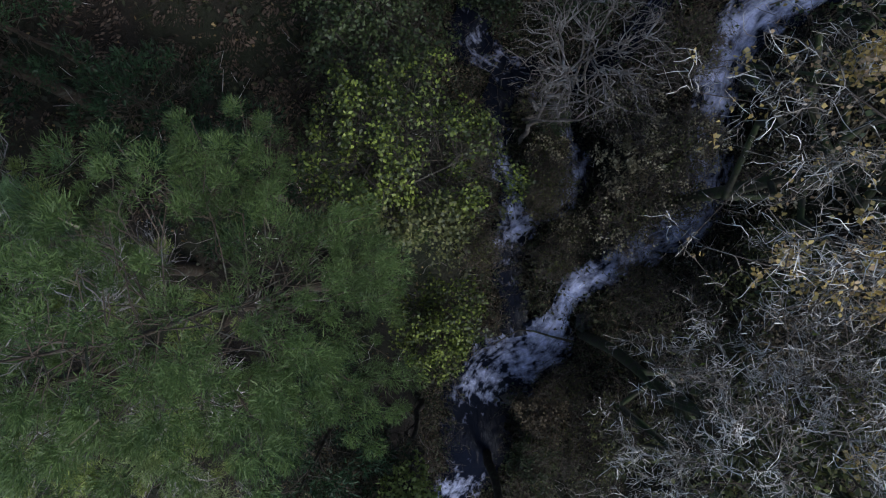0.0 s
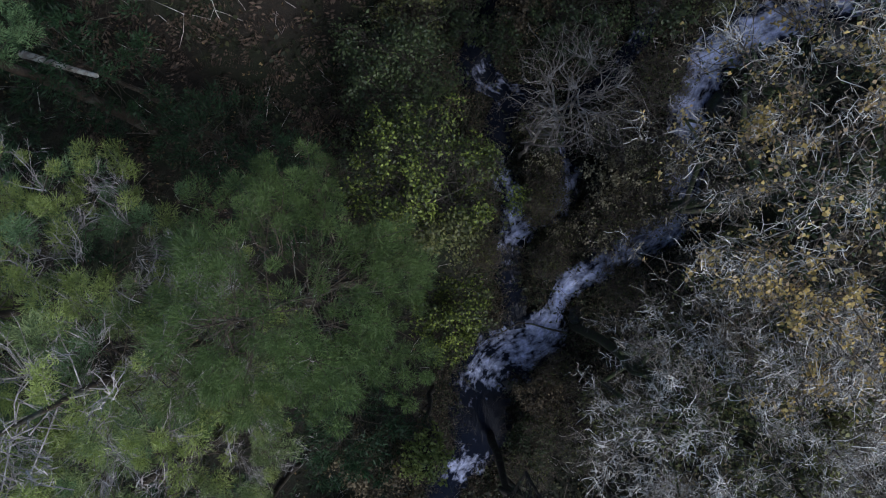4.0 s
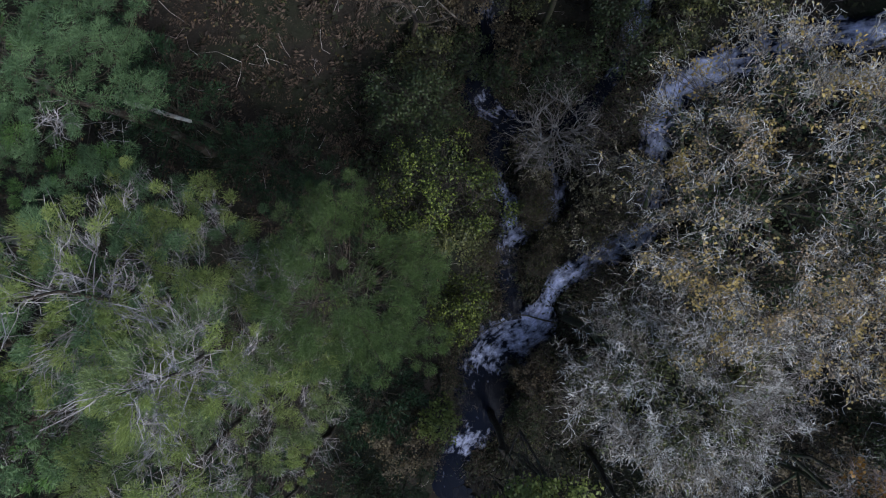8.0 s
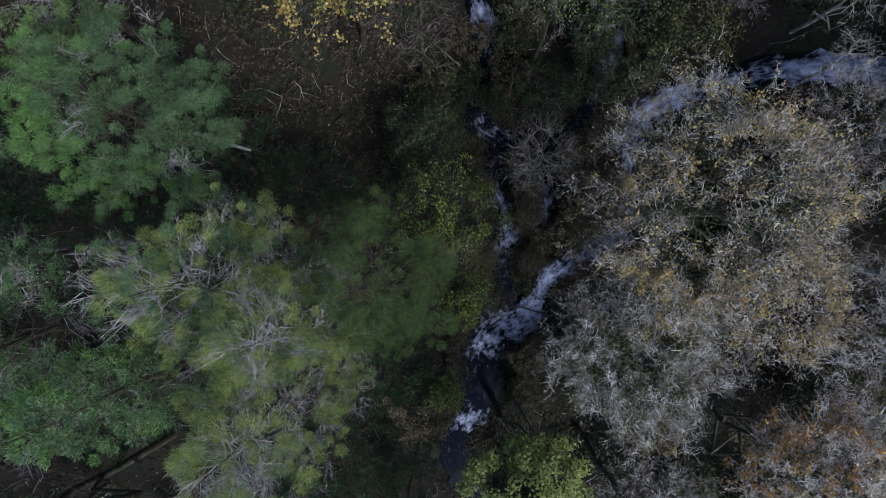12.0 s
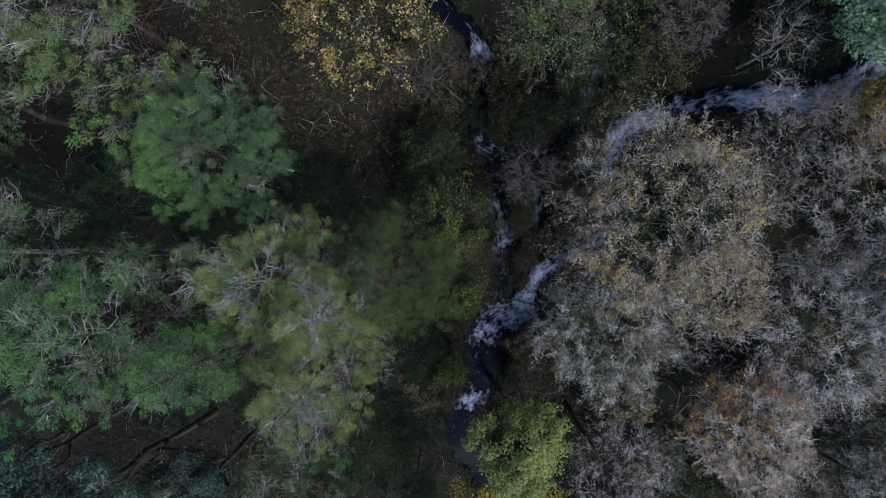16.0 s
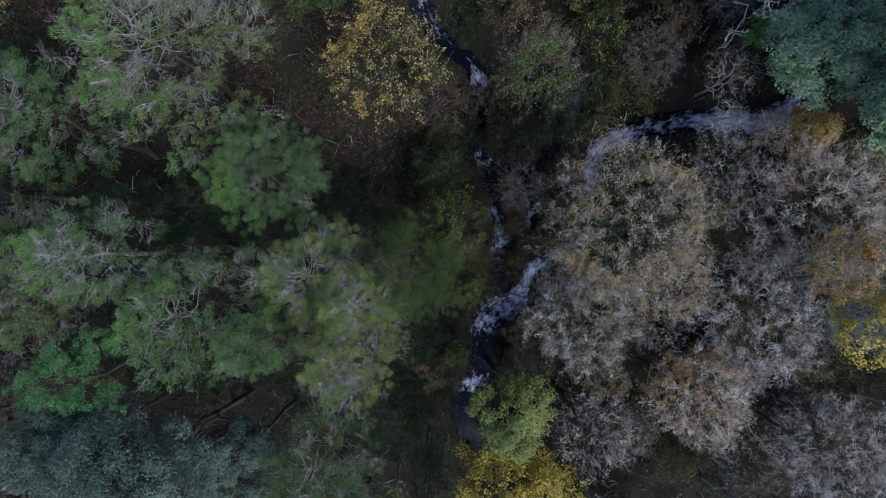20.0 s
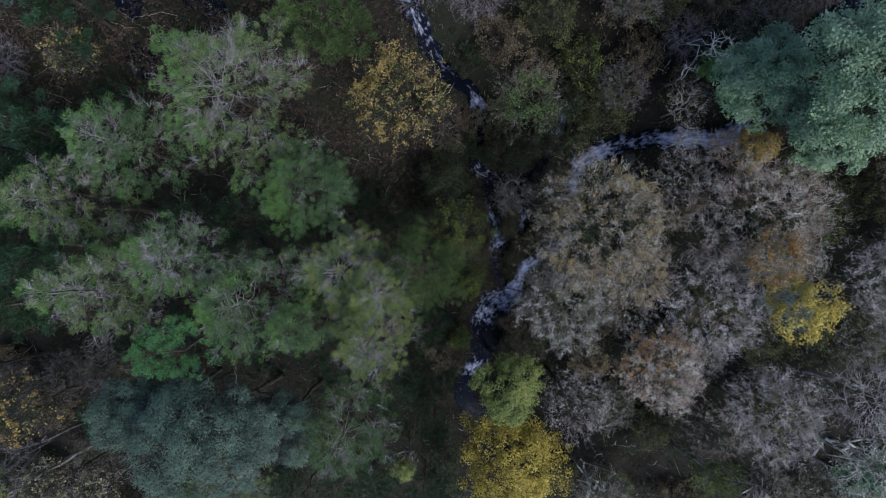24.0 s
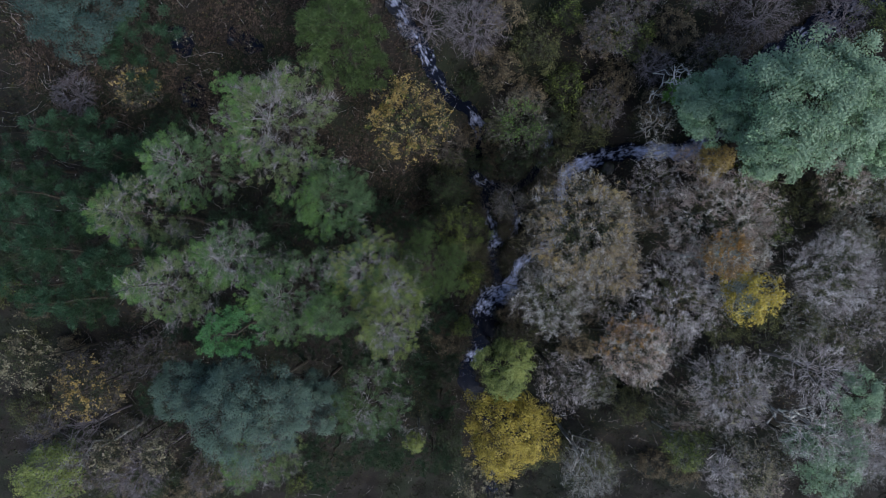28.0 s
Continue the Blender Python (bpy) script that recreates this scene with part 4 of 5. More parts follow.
# smaller trees that close the canopy
_rng = np.random.default_rng(77)
_placed = [(o.location.x, o.location.y) for o in scene.objects if o.parent is None and o.type == "EMPTY"]
_kinds = ((BARK_PURPLE, "small grey leafless tree filling the canopy"), (BARK_PINK, "small pinkish leafless tree filling the canopy"), (BARK_GREY, "small lichened leafless tree filling the canopy"))
_count = 0
while _count < 44:
    fx, fy = (_rng.uniform(9, 33), _rng.uniform(-23, 19)) if _count < 34 else (_rng.uniform(-36, -19), _rng.uniform(-22, -6))
    if min(math.hypot(fx - a, fy - b) for a, b in _placed) < 2.5 or min(math.hypot(fx - a, fy - b) for a, b in LINES[0][::4, :2]) < 2.2 or (11.5 < fx < 16 and -17 < fy < -11):
        fx = None
    if fx is None:
        _kept = len(_placed)
        _placed = _placed if _kept < 4000 else _placed[:1]
        _count += 0.02
        continue
    _placed.append((fx, fy))
    fm, fl = _kinds[int(_rng.integers(0, 3))]
    if fx < 0 or fy > 11:
        fm, fl = BARK_DUSK, "small dusky leafless tree filling the canopy"
    bare_tree("leafless_tree", fx, fy, ground_at(fx, fy) + _rng.uniform(4.5, 7.5), _rng.uniform(1.8, 2.5), fm, fl, LEAF_BROWN, int(_rng.integers(100, 500)), limbs=7, fine=2300, thin=0.014, bark=BARK_MOSS,
              ivy=LEAF_OLIVE, ivy_n=700, fork=0.25, twiggy=5)
    _count += 1

# trees in leaf
bare_tree("birch_tree", -4.5, 9.7, 18.6, 3.1, BARK_DUN, "tree with golden autumn leaves on grey twigs", LEAF_GOLD, 5200, 0.11, limbs=8, fine=1100, bark=BARK_DARK, ivy=LEAF_OLIVE, ivy_n=1300, group="broadleaf trees", extra=(LEAF_MOSSY, 1500, 0.12, None))
leafy_tree("willow_tree", -0.9, 1.8, 11.8, 2.3, LEAF_MOSSY, "yellow-green small-leaved tree beside the stream", n=10500, leaf=0.09, clumps=50, lobes=18, lobe=0.30, bark=BARK_DARK, loose=1.0, second=LEAF_OLIVE, share=0.25)
leafy_tree("willow_tree", -1.8, 5.3, 9.6, 1.8, LEAF_DARK, "shaded small-leaved tree with a few yellow leaves", n=5200, leaf=0.10, clumps=60, spread=0.26, bark=BARK_DARK, loose=1.0)
leafy_tree("willow_tree", -0.1, -2.1, 7.6, 1.5, LEAF_MOSSY, "low yellow-green bush beside the cascade", n=4500, leaf=0.10, clumps=50, spread=0.26, bark=BARK_DARK, loose=1.0)
leafy_tree("willow_tree", -2.2, -7.4, 6.6, 2.0, LEAF_BROWN, "brownish bush with a few yellow leaves", n=5000, leaf=0.11, clumps=50, spread=0.26, bark=BARK_DARK, loose=1.0)
leafy_tree("willow_tree", -0.9, -6.4, 7.6, 1.0, LEAF_LIME, "small lime-leaved bush beside the dark pool", n=1600, leaf=0.11, clumps=24, bark=BARK_DARK, loose=1.0)
leafy_tree("lime_tree", 2.0, -9.2, 13.8, 2.6, LEAF_LIME, "lime-green tree beside the dark pool", n=13000, leaf=0.12, clumps=80, spread=0.26, bark=BARK_DARK)
leafy_tree("maple_tree", 2.5, -14.9, 12.8, 3.8, LEAF_YELLOW, "bright yellow autumn tree at the foot of the slope", n=19000, leaf=0.13, clumps=110, spread=0.22, bark=BARK_DARK)
leafy_tree("lime_bush", -5.7, -17.0, 5.6, 1.1, LEAF_LIME, "small lime-green bush under the pines", n=1800, leaf=0.12, clumps=26)
leafy_tree("birch_tree", 16.9, -16.9, 11.4, 2.1, LEAF_MOSSY, "yellowish green tree in a brown clearing", n=5200, leaf=0.12, clumps=60)
bare_tree("birch_tree", 21.3, -18.4, 13.6, 2.4, BARK_PURPLE, "tree with sparse pale leaves on grey twigs", LEAF_PALE, 1700, 0.12, limbs=8, fine=1100, bark=BARK_DARK, ivy=LEAF_OLIVE, ivy_n=1300, group="broadleaf trees")
bare_tree("birch_tree", 0.3, -20.0, 10.1, 2.8, BARK_DUN, "tree with pale withered leaves", LEAF_PALE, 2200, 0.12, limbs=8, fine=1100, bark=BARK_DARK, ivy=LEAF_OLIVE, ivy_n=1300, group="broadleaf trees")
bare_tree("birch_tree", -34.2, -6.9, 15.6, 2.6, BARK_BRIAR, "tree with sparse pale leaves", LEAF_PALE, 1500, 0.13, limbs=8, fine=1100, bark=BARK_DARK, ivy=LEAF_DARK, ivy_n=1300, group="broadleaf trees")
bare_tree("birch_tree", -30.0, -9.2, 15.6, 2.6, BARK_BRIAR, "tree with sparse yellow leaves", LEAF_GOLD, 1300, 0.13, limbs=8, fine=1100, bark=BARK_DARK, ivy=LEAF_DARK, ivy_n=1300, group="broadleaf trees")
leafy_tree("birch_tree", -31.9, -14.9, 17.6, 2.5, LEAF_LIME, "yellow-green tree at the foot of the slope", n=6500, leaf=0.13, clumps=60)
bare_tree("birch_tree", -27.8, -13.8, 15.6, 1.5, BARK_BRIAR, "small tree with pale withered leaves", LEAF_PALE, 1000, 0.13, limbs=8, fine=1100, bark=BARK_DARK, ivy=LEAF_DARK, ivy_n=1300, group="broadleaf trees")
bare_tree("birch_tree", -24.3, -14.1, 15.6, 1.5, BARK_BRIAR, "small tree with pale withered leaves", LEAF_PALE, 1000, 0.13, limbs=8, fine=1100, bark=BARK_DARK, ivy=LEAF_DARK, ivy_n=1300, group="broadleaf trees")
bare_tree("birch_tree", -22.5, 12.1, 20.1, 1.6, BARK_DUN, "small pale-stemmed tree with yellowish leaves", LEAF_GOLD, 450, 0.12, limbs=8, fine=1100, bark=BARK_DARK, ivy=LEAF_DARK, ivy_n=1300, group="broadleaf trees")
leafy_tree("holly_tree", 15.6, 11.4, 15.2, 1.1, LEAF_BRIGHT, "small bright green tree beside the dead snag", n=3000, leaf=0.11, clumps=30)
leafy_tree("maple_tree", 19.1, 6.4, 13.4, 1.6, LEAF_GOLD, "golden brown bush beside the white fall", n=4200, leaf=0.12, clumps=46)
leafy_tree("maple_tree", 21.8, 5.1, 13.2, 1.5, LEAF_MOSSY, "yellowish bush under the grey-green tree", n=3000, leaf=0.12, clumps=36)

# scrub of the slope
SCRUB = ((2.5, 14.9, 12.4, 2.2, LEAF_TAN), (5.5, 16.4, 13.4, 2.4, LEAF_OLIVE), (8.1, 13.3, 12.0, 2.0, LEAF_MOSSY), (10.4, 16.5, 14.4, 2.2, LEAF_TAN), (12.8, 15.8, 15.0, 1.8, LEAF_MOSSY),
         (15.6, 15.9, 15.6, 2.0, LEAF_TAN), (12.0, 13.3, 12.4, 2.0, LEAF_TAN), (10.1, 10.5, 9.2, 2.6, LEAF_OLIVE), (7.4, 11.2, 9.2, 2.0, LEAF_DARK), (0.2, 14.0, 10.6, 1.4, LEAF_DARK),
         (4.4, 8.0, 6.4, 1.8, LEAF_DARK), (6.8, 8.6, 7.2, 1.7, LEAF_DARK), (27.4, 3.0, 12.6, 2.1, LEAF_OLIVE), (29.9, 3.9, 14.0, 1.9, LEAF_MOSSY))
SCRUB_B = ((12.4, -0.6, 9.0, 2.1, LEAF_TAN), (14.6, 2.8, 10.4, 2.0, LEAF_TAN), (12.2, 3.2, 8.4, 1.9, LEAF_TAN), (16.9, -4.8, 10.6, 2.1, LEAF_TAN), (14.3, -8.4, 8.0, 2.1, LEAF_TAN), (21.9, -0.8, 12.4, 2.0, LEAF_TAN),
           (9.3, -8.9, 6.0, 1.8, LEAF_TAN), (21.8, -12.4, 10.0, 2.2, LEAF_TAN), (9.6, -0.6, 7.0, 1.7, LEAF_OLIVE), (11.6, -12.6, 5.0, 2.1, LEAF_OLIVE),
           (25.1, 3.4, 11.8, 1.9, LEAF_OLIVE), (19.3, 4.0, 10.6, 1.8, LEAF_BROWN), (16.4, 4.0, 8.6, 1.6, LEAF_BROWN), (28.0, 15.0, 18.5, 1.8, LEAF_MOSSY), (10.3, -4.9, 7.8, 1.9, LEAF_BROWN),
           (16.6, -7.6, 8.6, 2.2, LEAF_DARK), (20.8, -7.0, 11.0, 2.2, LEAF_OLIVE), (22.6, -6.2, 13.0, 2.2, LEAF_OLIVE), (26.2, -6.9, 12.4, 2.2, LEAF_OLIVE), (14.6, -14.8, 3.4, 2.2, LEAF_OLIVE),
           (29.3, -8.8, 12.0, 2.0, LEAF_OLIVE), (-1.4, 8.0, 7.0, 1.5, LEAF_OLIVE), (9.5, -2.4, 7.5, 1.7, LEAF_BROWN), (6.6, -6.6, 2.6, 1.5, LEAF_OLIVE), (6.2, 2.9, 3.4, 1.2, LEAF_PALE))
SCRUB_C = ((-2.5, -18.6, -1.0, 2.0, LEAF_DARK), (5.2, -19.8, 2.0, 2.2, LEAF_OLIVE), (-9.0, -19.5, 1.0, 2.4, LEAF_DARK), (11.5, -20.0, 4.0, 2.2, LEAF_OLIVE), (-18.5, -19.0, 4.0, 2.4, LEAF_DARK),
           (-4.2, -12.4, 1.0, 1.8, LEAF_DARK), (-1.9, -9.9, 0.5, 1.3, LEAF_DARK), (-22.5, -17.5, 5.5, 2.0, LEAF_OLIVE), (-3.4, 3.4, 5.0, 1.3, LEAF_DARK), (-2.6, 11.2, 10.0, 1.4, LEAF_DARK), (2.7, 10.9, 6.6, 1.5, LEAF_OLIVE), (0.2, 10.3, 6.4, 1.4, LEAF_BROWN), (0.0, 8.5, 5.2, 1.4, LEAF_DARK),
           (2.6, 8.9, 5.2, 1.4, LEAF_BROWN), (1.7, 7.9, 4.6, 1.1, LEAF_DARK), (6.0, 10.2, 8.0, 1.5, LEAF_DARK), (3.75, 3.1, 1.7, 0.9, LEAF_BROWN), (3.5, 2.0, 0.9, 0.8, LEAF_DARK), (3.7, 4.6, 2.6, 0.9, LEAF_DARK), (3.9, -6.4, 0.2, 1.2, LEAF_BROWN), (3.6, -8.6, -0.6, 1.3, LEAF_DARK), (8.6, 9.0, 7.6, 1.5, LEAF_OLIVE))
EDGE = ((-37, -3, 7.5, 2.4, LEAF_DARK), (-40, -7, 6.5, 2.4, LEAF_OLIVE), (-36.5, -11, 5.5, 2.4, LEAF_DARK), (-40.5, -12.5, 5.5, 2.4, LEAF_OLIVE), (-38, -16.5, 4.0, 2.4, LEAF_DARK), (-37, 1.6, 10.0, 2.4, LEAF_DARK),
        (-41, -19, 3.0, 2.4, LEAF_DARK), (-35.5, -20, 3.5, 2.4, LEAF_OLIVE), (-31, -20.5, 4.0, 2.3, LEAF_DARK), (-42, -2, 8.0, 2.4, LEAF_OLIVE), (-42, 4, 11.0, 2.4, LEAF_DARK))
_rng = np.random.default_rng(31)
FILL = []
for _ in range(900):
    fx, fy = ((_rng.uniform(0.5, 17), _rng.uniform(9.5, 19)), (_rng.uniform(21, 34), _rng.uniform(-1, 7)), (_rng.uniform(-40, -33), _rng.uniform(-22, 6)), (_rng.uniform(-34, 34), _rng.uniform(-24, -18)))[int(_rng.integers(0, 4))]
    if min([math.hypot(fx - q[0], fy - q[1]) for q in (*FILL, *SCRUB, *SCRUB_B, *SCRUB_C)]) > 2.3 and min(np.hypot(_all[:, 0] - fx, _all[:, 1] - fy)) > 1.9 and len(FILL) < 34:
        FILL.append((fx, fy, ground_at(fx, fy) + _rng.uniform(1.8, 4.0), _rng.uniform(1.4, 2.1), (LEAF_OLIVE, LEAF_DARK, LEAF_TAN, LEAF_MOSSY, LEAF_TAN)[int(_rng.integers(0, 5))]))
for sx, sy, st, sr, sm in (*SCRUB, *SCRUB_B, *SCRUB_C, *EDGE, *FILL):
    leafy_tree("scrub_bush", sx, sy, st, sr, sm, {"olive_leaves": "olive-leaved scrub on the slope", "yellow_green_leaves": "yellowish green scrub on the slope", "brown_leaves": "brown withered scrub on the slope", "tan_withered_leaves": "tan withered scrub on the slope",
               "dark_evergreen_leaves": "dark evergreen scrub in the shade"}.get(sm.name, "pale-leaved scrub beside the stream"), n=int(1050 * sr ** 1.5), leaf=0.115, clumps=28, spread=0.30,
               bark=BARK_DARK, fork=0.15, group="scrub", category="bush", limbs=6, loose=0.8)

# ---------------------------------------------------------------- ground cover
def scatter(rng, n, x0, x1, y0, y1):
    p = np.stack([rng.uniform(x0, x1, n), rng.uniform(y0, y1, n)], 1)
    keep = np.ones(n, bool)
    for i in range(0, n, 20000):
        e = np.linalg.norm(p[i:i + 20000, None] - _all[None, ::2, :2], axis=-1)
        keep[i:i + 20000] = (e - _all[None, ::2, 3]).min(1) > 0.15
    p = p[keep]
    return np.column_stack([p, land(p[:, 0], p[:, 1])])


def litter():
    rng = next_rng()
    p = scatter(rng, 42000, -36, 36, -24, 26)
    n = len(p)
    way = rng.normal(size=(n, 3)) * (1, 1, 0.25)
    p[:, 2] += 0.03
    ob = mesh_object("fallen_leaves", *leaf_quads(rng, p, way, rng.uniform(0.07, 0.16, n), rng.uniform(0.05, 0.11, n)), LITTER)
    tagged(ob, "brown and yellow fallen leaves on the woodland floor", "leaf litter", kind="stuff")


def grass():
    rng = next_rng()
    p = scatter(rng, 6000, -36, 36, -24, 26)
    q = np.repeat(np.arange(len(p)), 7)
    at = p[q] + rng.normal(size=(len(q), 3)) * (0.10, 0.10, 0.0)
    way = rng.normal(size=(len(q), 3)) * (0.7, 0.7, 0.1) + UP
    ob = mesh_object("grass", *blades(rng, at, way, rng.uniform(0.2, 0.55, len(q)), rng.uniform(0.015, 0.035, len(q))), GRASS)
    tagged(ob, "rough dull green grass and moss tufts", "grass", kind="stuff")


def bracken():
    rng = next_rng()
    p = np.vstack([scatter(rng, 5200, -32, -3, 9, 22), scatter(rng, 900, -12, -2.5, 1, 9), scatter(rng, 250, -31, -21, -8, -3)])
    n = len(p)
    az, tilt = rng.uniform(0, 6.283, n), rng.uniform(0.2, 0.9, n)
    ln = rng.uniform(0.5, 1.25, n)
    d = np.stack([np.cos(az), np.sin(az), tilt], 1)
    side = np.stack([-np.sin(az), np.cos(az), np.zeros(n)], 1)
    k = 9
    t = np.linspace(0.2, 1.0, k)
    stem = p[:, None] + d[:, None] * (t * ln[:, None])[..., None] - UP * (0.35 * ln[:, None] * t ** 2)[..., None]
    at = np.concatenate([stem, stem], 1).reshape(-1, 3)
    s = np.concatenate([side[:, None].repeat(k, 1), -side[:, None].repeat(k, 1)], 1).reshape(-1, 3)
    size = np.tile(np.concatenate([1.15 - t, 1.15 - t]), n) * np.repeat(ln, 2 * k) * 0.22
    ob = mesh_object("bracken", *leaf_quads(rng, at, s + rng.normal(size=s.shape) * 0.25, size, size * 0.32 + 0.02), BRACKEN)
    tagged(ob, "rusty brown withered bracken on the upper slope", "bracken", kind="stuff")


litter()
grass()
bracken()


def boulder(x, y, r, label="dark wet mossy boulder in the stream"):
    rng = next_rng()
    bm = bmesh.new()
    bmesh.ops.create_icosphere(bm, subdivisions=3, radius=r)
    k = rng.uniform(0, 50)
    for v in bm.verts:
        f = 1 + 0.35 * noise.noise(v.co / r * 1.3 + Vector((k, k, 0))) + 0.12 * noise.noise(v.co / r * 4 + Vector((0, k, k)))
        v.co = Vector((v.co.x * f * 1.15, v.co.y * f, v.co.z * f * 0.7))
    me = bpy.data.meshes.new("boulder")
    bm.to_mesh(me)
    bm.free()
    me.materials.append(ROCK)
    ob = new("boulder", me)
    ob.location = (x, y, ground_at(x, y) + 0.25 * r)
    ob.rotation_euler = (0, 0, rng.uniform(0, 6))
    tagged(ob, label, "boulder", "stream boulders")


for bx, by, br in ((1.9, -7.9, 0.22), (5.6, -2.9, 0.4), (4.1, -0.8, 0.35), (3.6, 2.6, 0.35), (2.9, -6.3, 0.4), (9.9, 5.4, 0.5), (12.4, 6.9, 0.5), (1.9, 11.0, 0.4)):
    boulder(bx, by, br)


def fallen_branch(points, r, mat, label):
    p = np.array(points, dtype=float)[None]
    ob = mesh_object("fallen_branch", *tubes(p, np.linspace(r, r * 0.4, p.shape[1])[None], 7), mat, smooth=True)
    tagged(ob, label, "branch", "fallen branches")


fallen_branch([(5.2, -3.7, -1.6), (4.4, -3.55, -1.95), (3.7, -3.35, -2.1), (3.1, -3.3, -2.15), (2.6, -3.6, -2.3), (2.2, -3.9, -2.5)], 0.05, BARK_DARK, "thin dark fallen branch across the foaming pool")


def leaning_birch():
    root = thing("dead_birch", -11.6, 5.2, ground_at(-11.6, 5.2), "pale dead birch trunk leaning among the pines", "tree", "dead trees")
    low = np.array([(-11.6, 5.2, ground_at(-11.6, 5.2) - 0.3), (-11.4, 5.15, 7.5), (-11.1, 5.05, 9.6), (-10.6, 4.88, 11.1)])[None]
    high = np.array([(-10.6, 4.88, 11.1), (-9.8, 4.60, 11.5), (-8.9, 4.27, 11.9), (-8.1, 4.0, 12.3)])[None]
    # Same trunk in dark bark: the shade that hides its foot, put into colour.
    put("stem", tubes(low, np.linspace(0.12, 0.10, 4)[None], 8), BARK_DARK, root, smooth=True)
    put("stem_top", tubes(high, np.linspace(0.10, 0.05, 4)[None], 8), BARK_GREY, root, label="whitish birch bark", smooth=True)


leaning_birch()
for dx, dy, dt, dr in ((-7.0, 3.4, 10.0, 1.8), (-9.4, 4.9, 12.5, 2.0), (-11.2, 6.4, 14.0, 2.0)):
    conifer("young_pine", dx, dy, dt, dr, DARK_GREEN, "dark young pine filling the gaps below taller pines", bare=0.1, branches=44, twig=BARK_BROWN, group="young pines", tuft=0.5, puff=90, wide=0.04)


def bank_tangle():
    """Brambles and dead stems that arch from both banks over the edge of the water."""
    rng = next_rng()
    p = np.stack([rng.uniform(-1.5, 11, 60000), rng.uniform(-13, 8, 60000)], 1)
    e = np.concatenate([(np.linalg.norm(p[i:i + 20000, None] - _all[None, :, :2], axis=-1) - _all[None, :, 3]).min(1) for i in range(0, 60000, 20000)])
    p = p[(e > 0.12) & (e < 1.25)]
    foot = np.column_stack([p, land(p[:, 0], p[:, 1]) - 0.03])
    stems = foot[:12000]
    k = len(stems)
    tip = stems + rng.normal(size=(k, 3)) * (0.42, 0.42, 0.12) + UP * rng.uniform(0.12, 0.8, (k, 1))
    paths = bent(rng, stems, tip, 5, 0.22, 0.18)
    ob = mesh_object("bank_brambles", *ribbons(rng, paths, 0.020), BARK_BRIAR)
    tagged(ob, "brown bramble stems arching from the stream banks", "brambles", kind="stuff")
    n = 34000
    w = rng.integers(0, k, n)
    at = along(paths, w, rng.uniform(0.1, 1.0, n)) + rng.normal(size=(n, 3)) * 0.05
    m = n // 2
    ob = mesh_object("ivy_leaves", *leaf_quads(rng, at[:m] - UP * 0.05, rng.normal(size=(m, 3)) + UP * 0.4, rng.uniform(0.07, 0.15, m), rng.uniform(0.05, 0.11, m)), LEAF_DARK)
    tagged(ob, "dark ivy leaves creeping over the stream banks", "leaves", kind="stuff")
    at, n = at[m:], n - m
    ob = mesh_object("bramble_leaves", *leaf_quads(rng, at, rng.normal(size=(n, 3)) + UP * 0.3, rng.uniform(0.05, 0.12, n), rng.uniform(0.04, 0.08, n)), LEAF_BROWN)
    tagged(ob, "withered brown bramble leaves on the stream banks", "leaves", kind="stuff")


bank_tangle()


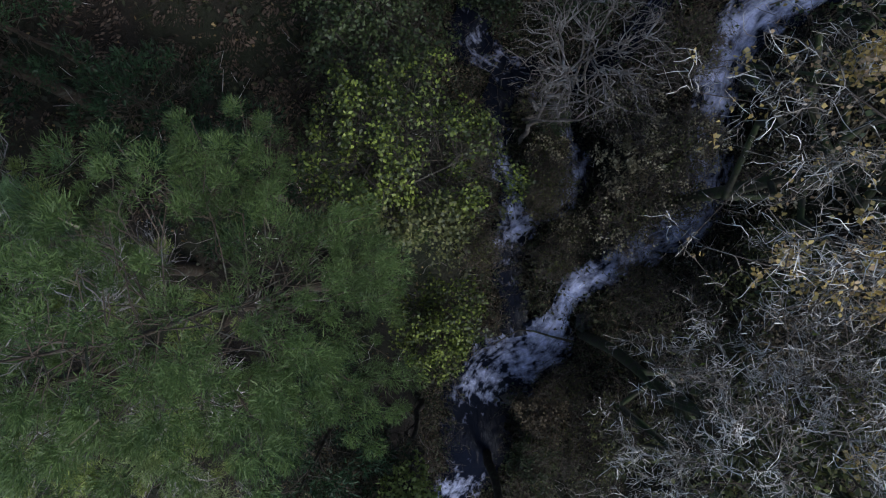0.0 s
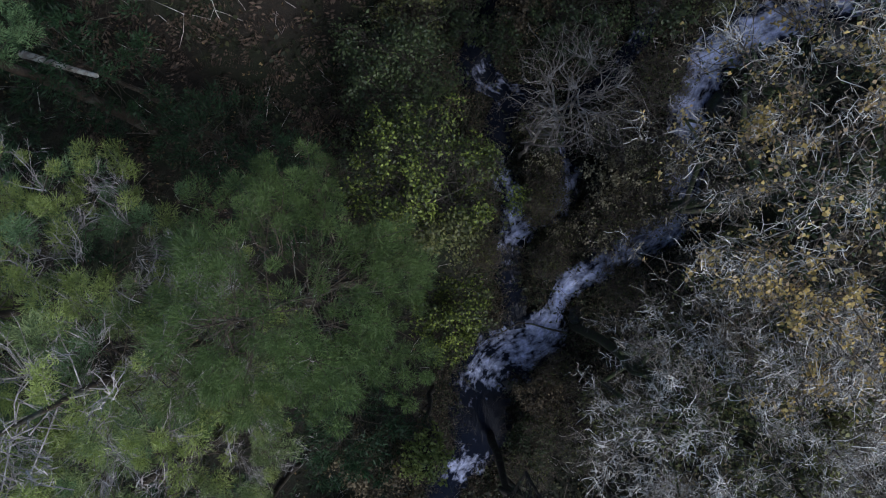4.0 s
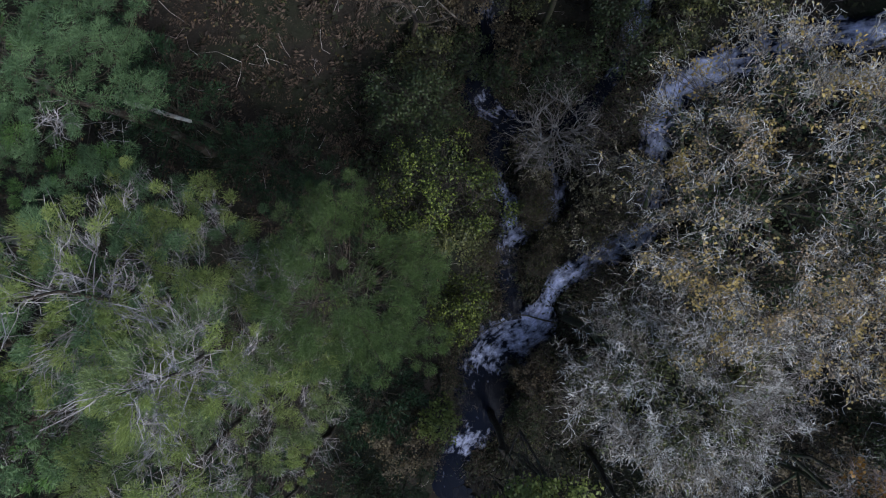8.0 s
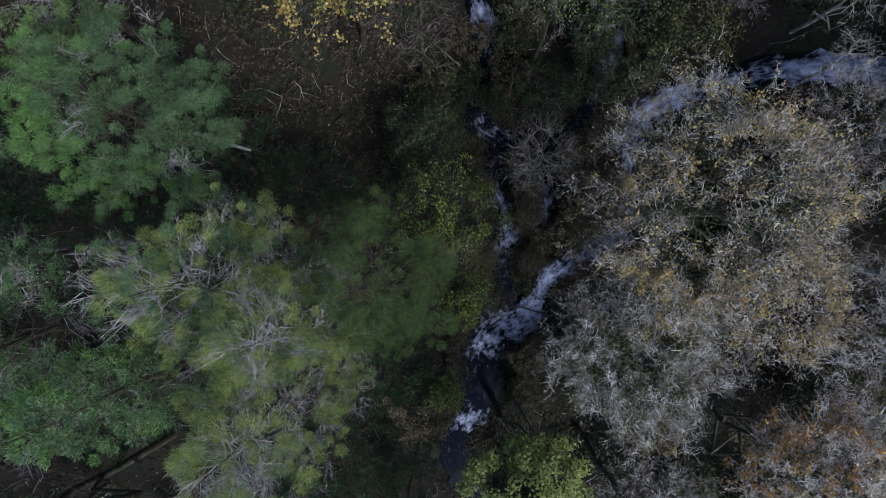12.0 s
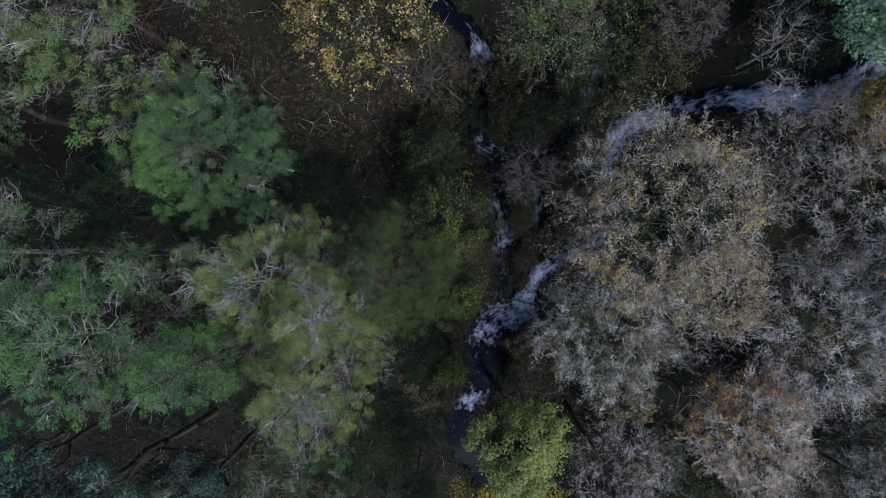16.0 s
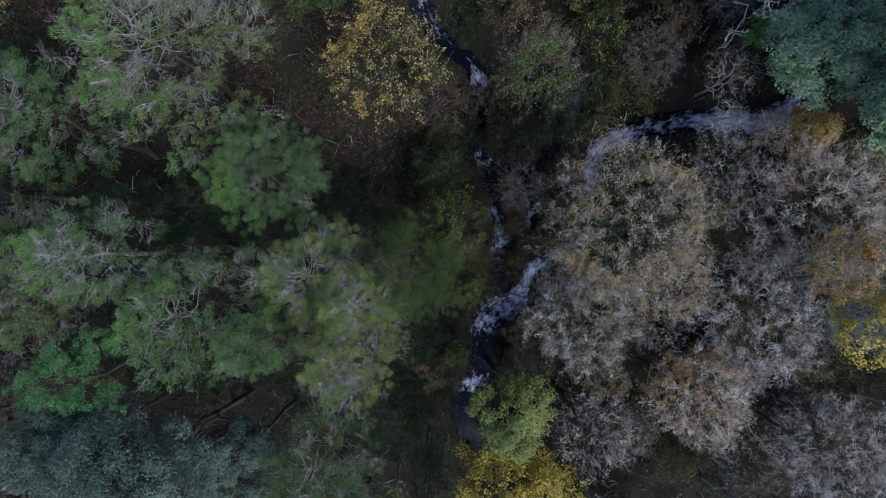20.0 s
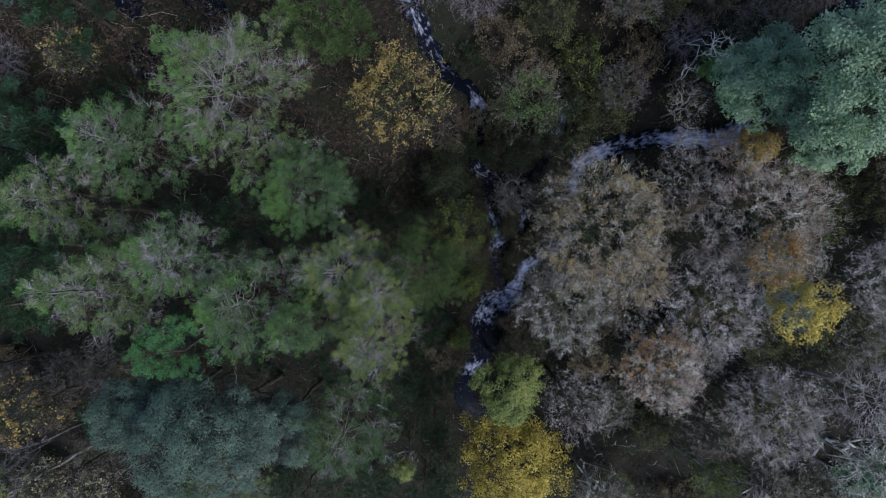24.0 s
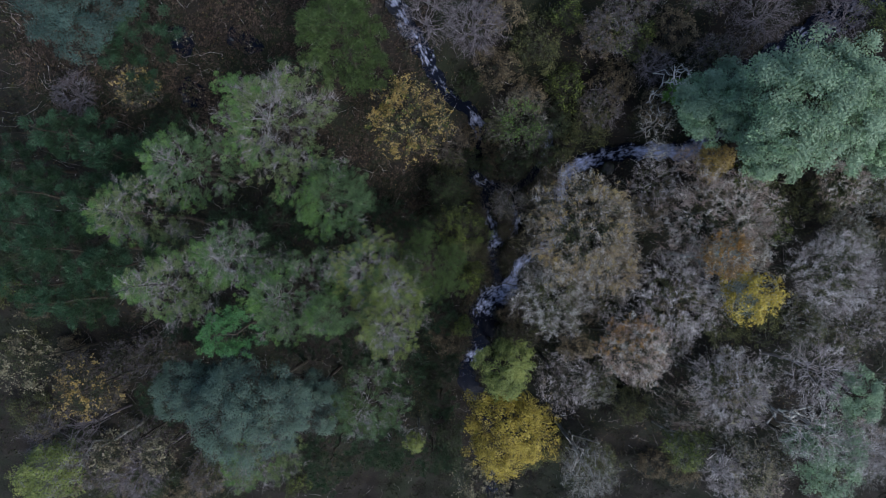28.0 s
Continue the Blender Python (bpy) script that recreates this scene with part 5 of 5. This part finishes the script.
def undergrowth():
    rng = next_rng()
    c = np.vstack([scatter(rng, 6600, -46, 44, -29, 30), scatter(rng, 900, 1, 11, -13, 5), scatter(rng, 420, 2.4, 5.4, 0.4, 5.8)])
    q = np.repeat(np.arange(len(c)), 13)
    g = unit(rng.normal(size=(len(q), 3))) * (0.75, 0.75, 0.45)
    p = c[q] + g * rng.uniform(0.3, 1.0, (len(q), 1))
    p[:, 2] = c[q, 2] + np.abs(p[:, 2] - c[q, 2]) + 0.05
    n = len(q)
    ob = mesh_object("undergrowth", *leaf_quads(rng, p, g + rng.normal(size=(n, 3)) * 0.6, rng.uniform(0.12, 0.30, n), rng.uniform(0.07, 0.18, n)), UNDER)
    tagged(ob, "dark bramble and fern undergrowth on the woodland floor", "undergrowth", kind="stuff")
    k = 2600
    c = scatter(rng, k, -37, 37, -25, 27)
    k = len(c)
    top = c + rng.normal(size=(k, 3)) * (0.55, 0.55, 0.3) + UP * rng.uniform(0.5, 1.8, (k, 1))
    ob = mesh_object("saplings", *tubes(bent(rng, c, top, 5, 0.15), np.linspace(0.012, 0.005, 5)[None].repeat(k, 0), 3), BARK_PURPLE)
    tagged(ob, "thin bare stems of saplings and briars", "saplings", kind="stuff")


undergrowth()


def puddle(x, y, r):
    """A small dark pool that lies in a hollow of the slope, with pale leaves afloat."""
    rng = next_rng()
    a = np.linspace(0, 2 * np.pi, 25)[:-1]
    rim = r * (1 + 0.22 * np.sin(2 * a + x) + 0.12 * np.sin(5 * a + y))
    rings = np.linspace(0.05, 1.0, 6)
    px, py = x + np.outer(rings, rim * np.cos(a)), y + np.outer(rings, rim * np.sin(a) * 0.75)
    z = land(px, py) + 0.07
    i = np.arange(px.size).reshape(px.shape)
    f = np.stack([i[:-1], np.roll(i[:-1], -1, 1), np.roll(i[1:], -1, 1), i[1:]], -1).reshape(-1, 4)
    ob = mesh_object("water_puddle", np.stack([px.ravel(), py.ravel(), z], 1), f, WATER, smooth=True)
    tagged(ob, "small dark pool among the bracken", "puddle", kind="structure")
    n = 16
    t, k = rng.uniform(0, 6.28, n), rng.uniform(0.1, 0.9, n) * r
    p = np.stack([x + k * np.cos(t), y + k * np.sin(t) * 0.7], 1)
    p = np.column_stack([p, land(p[:, 0], p[:, 1]) + 0.12])
    ob = mesh_object("floating_leaves", *leaf_quads(rng, p, rng.normal(size=(n, 3)) * (1, 1, 0.1), rng.uniform(0.10, 0.16, n), rng.uniform(0.08, 0.13, n)), LEAF_PALE)
    tagged(ob, "pale leaves afloat on a dark pool", "leaf litter", kind="stuff")


for wx, wy, wr in ((-20.4, 12.6, 1.1), (-20.2, 15.8, 1.0), (-16.0, 15.8, 1.1)):
    puddle(wx, wy, wr)
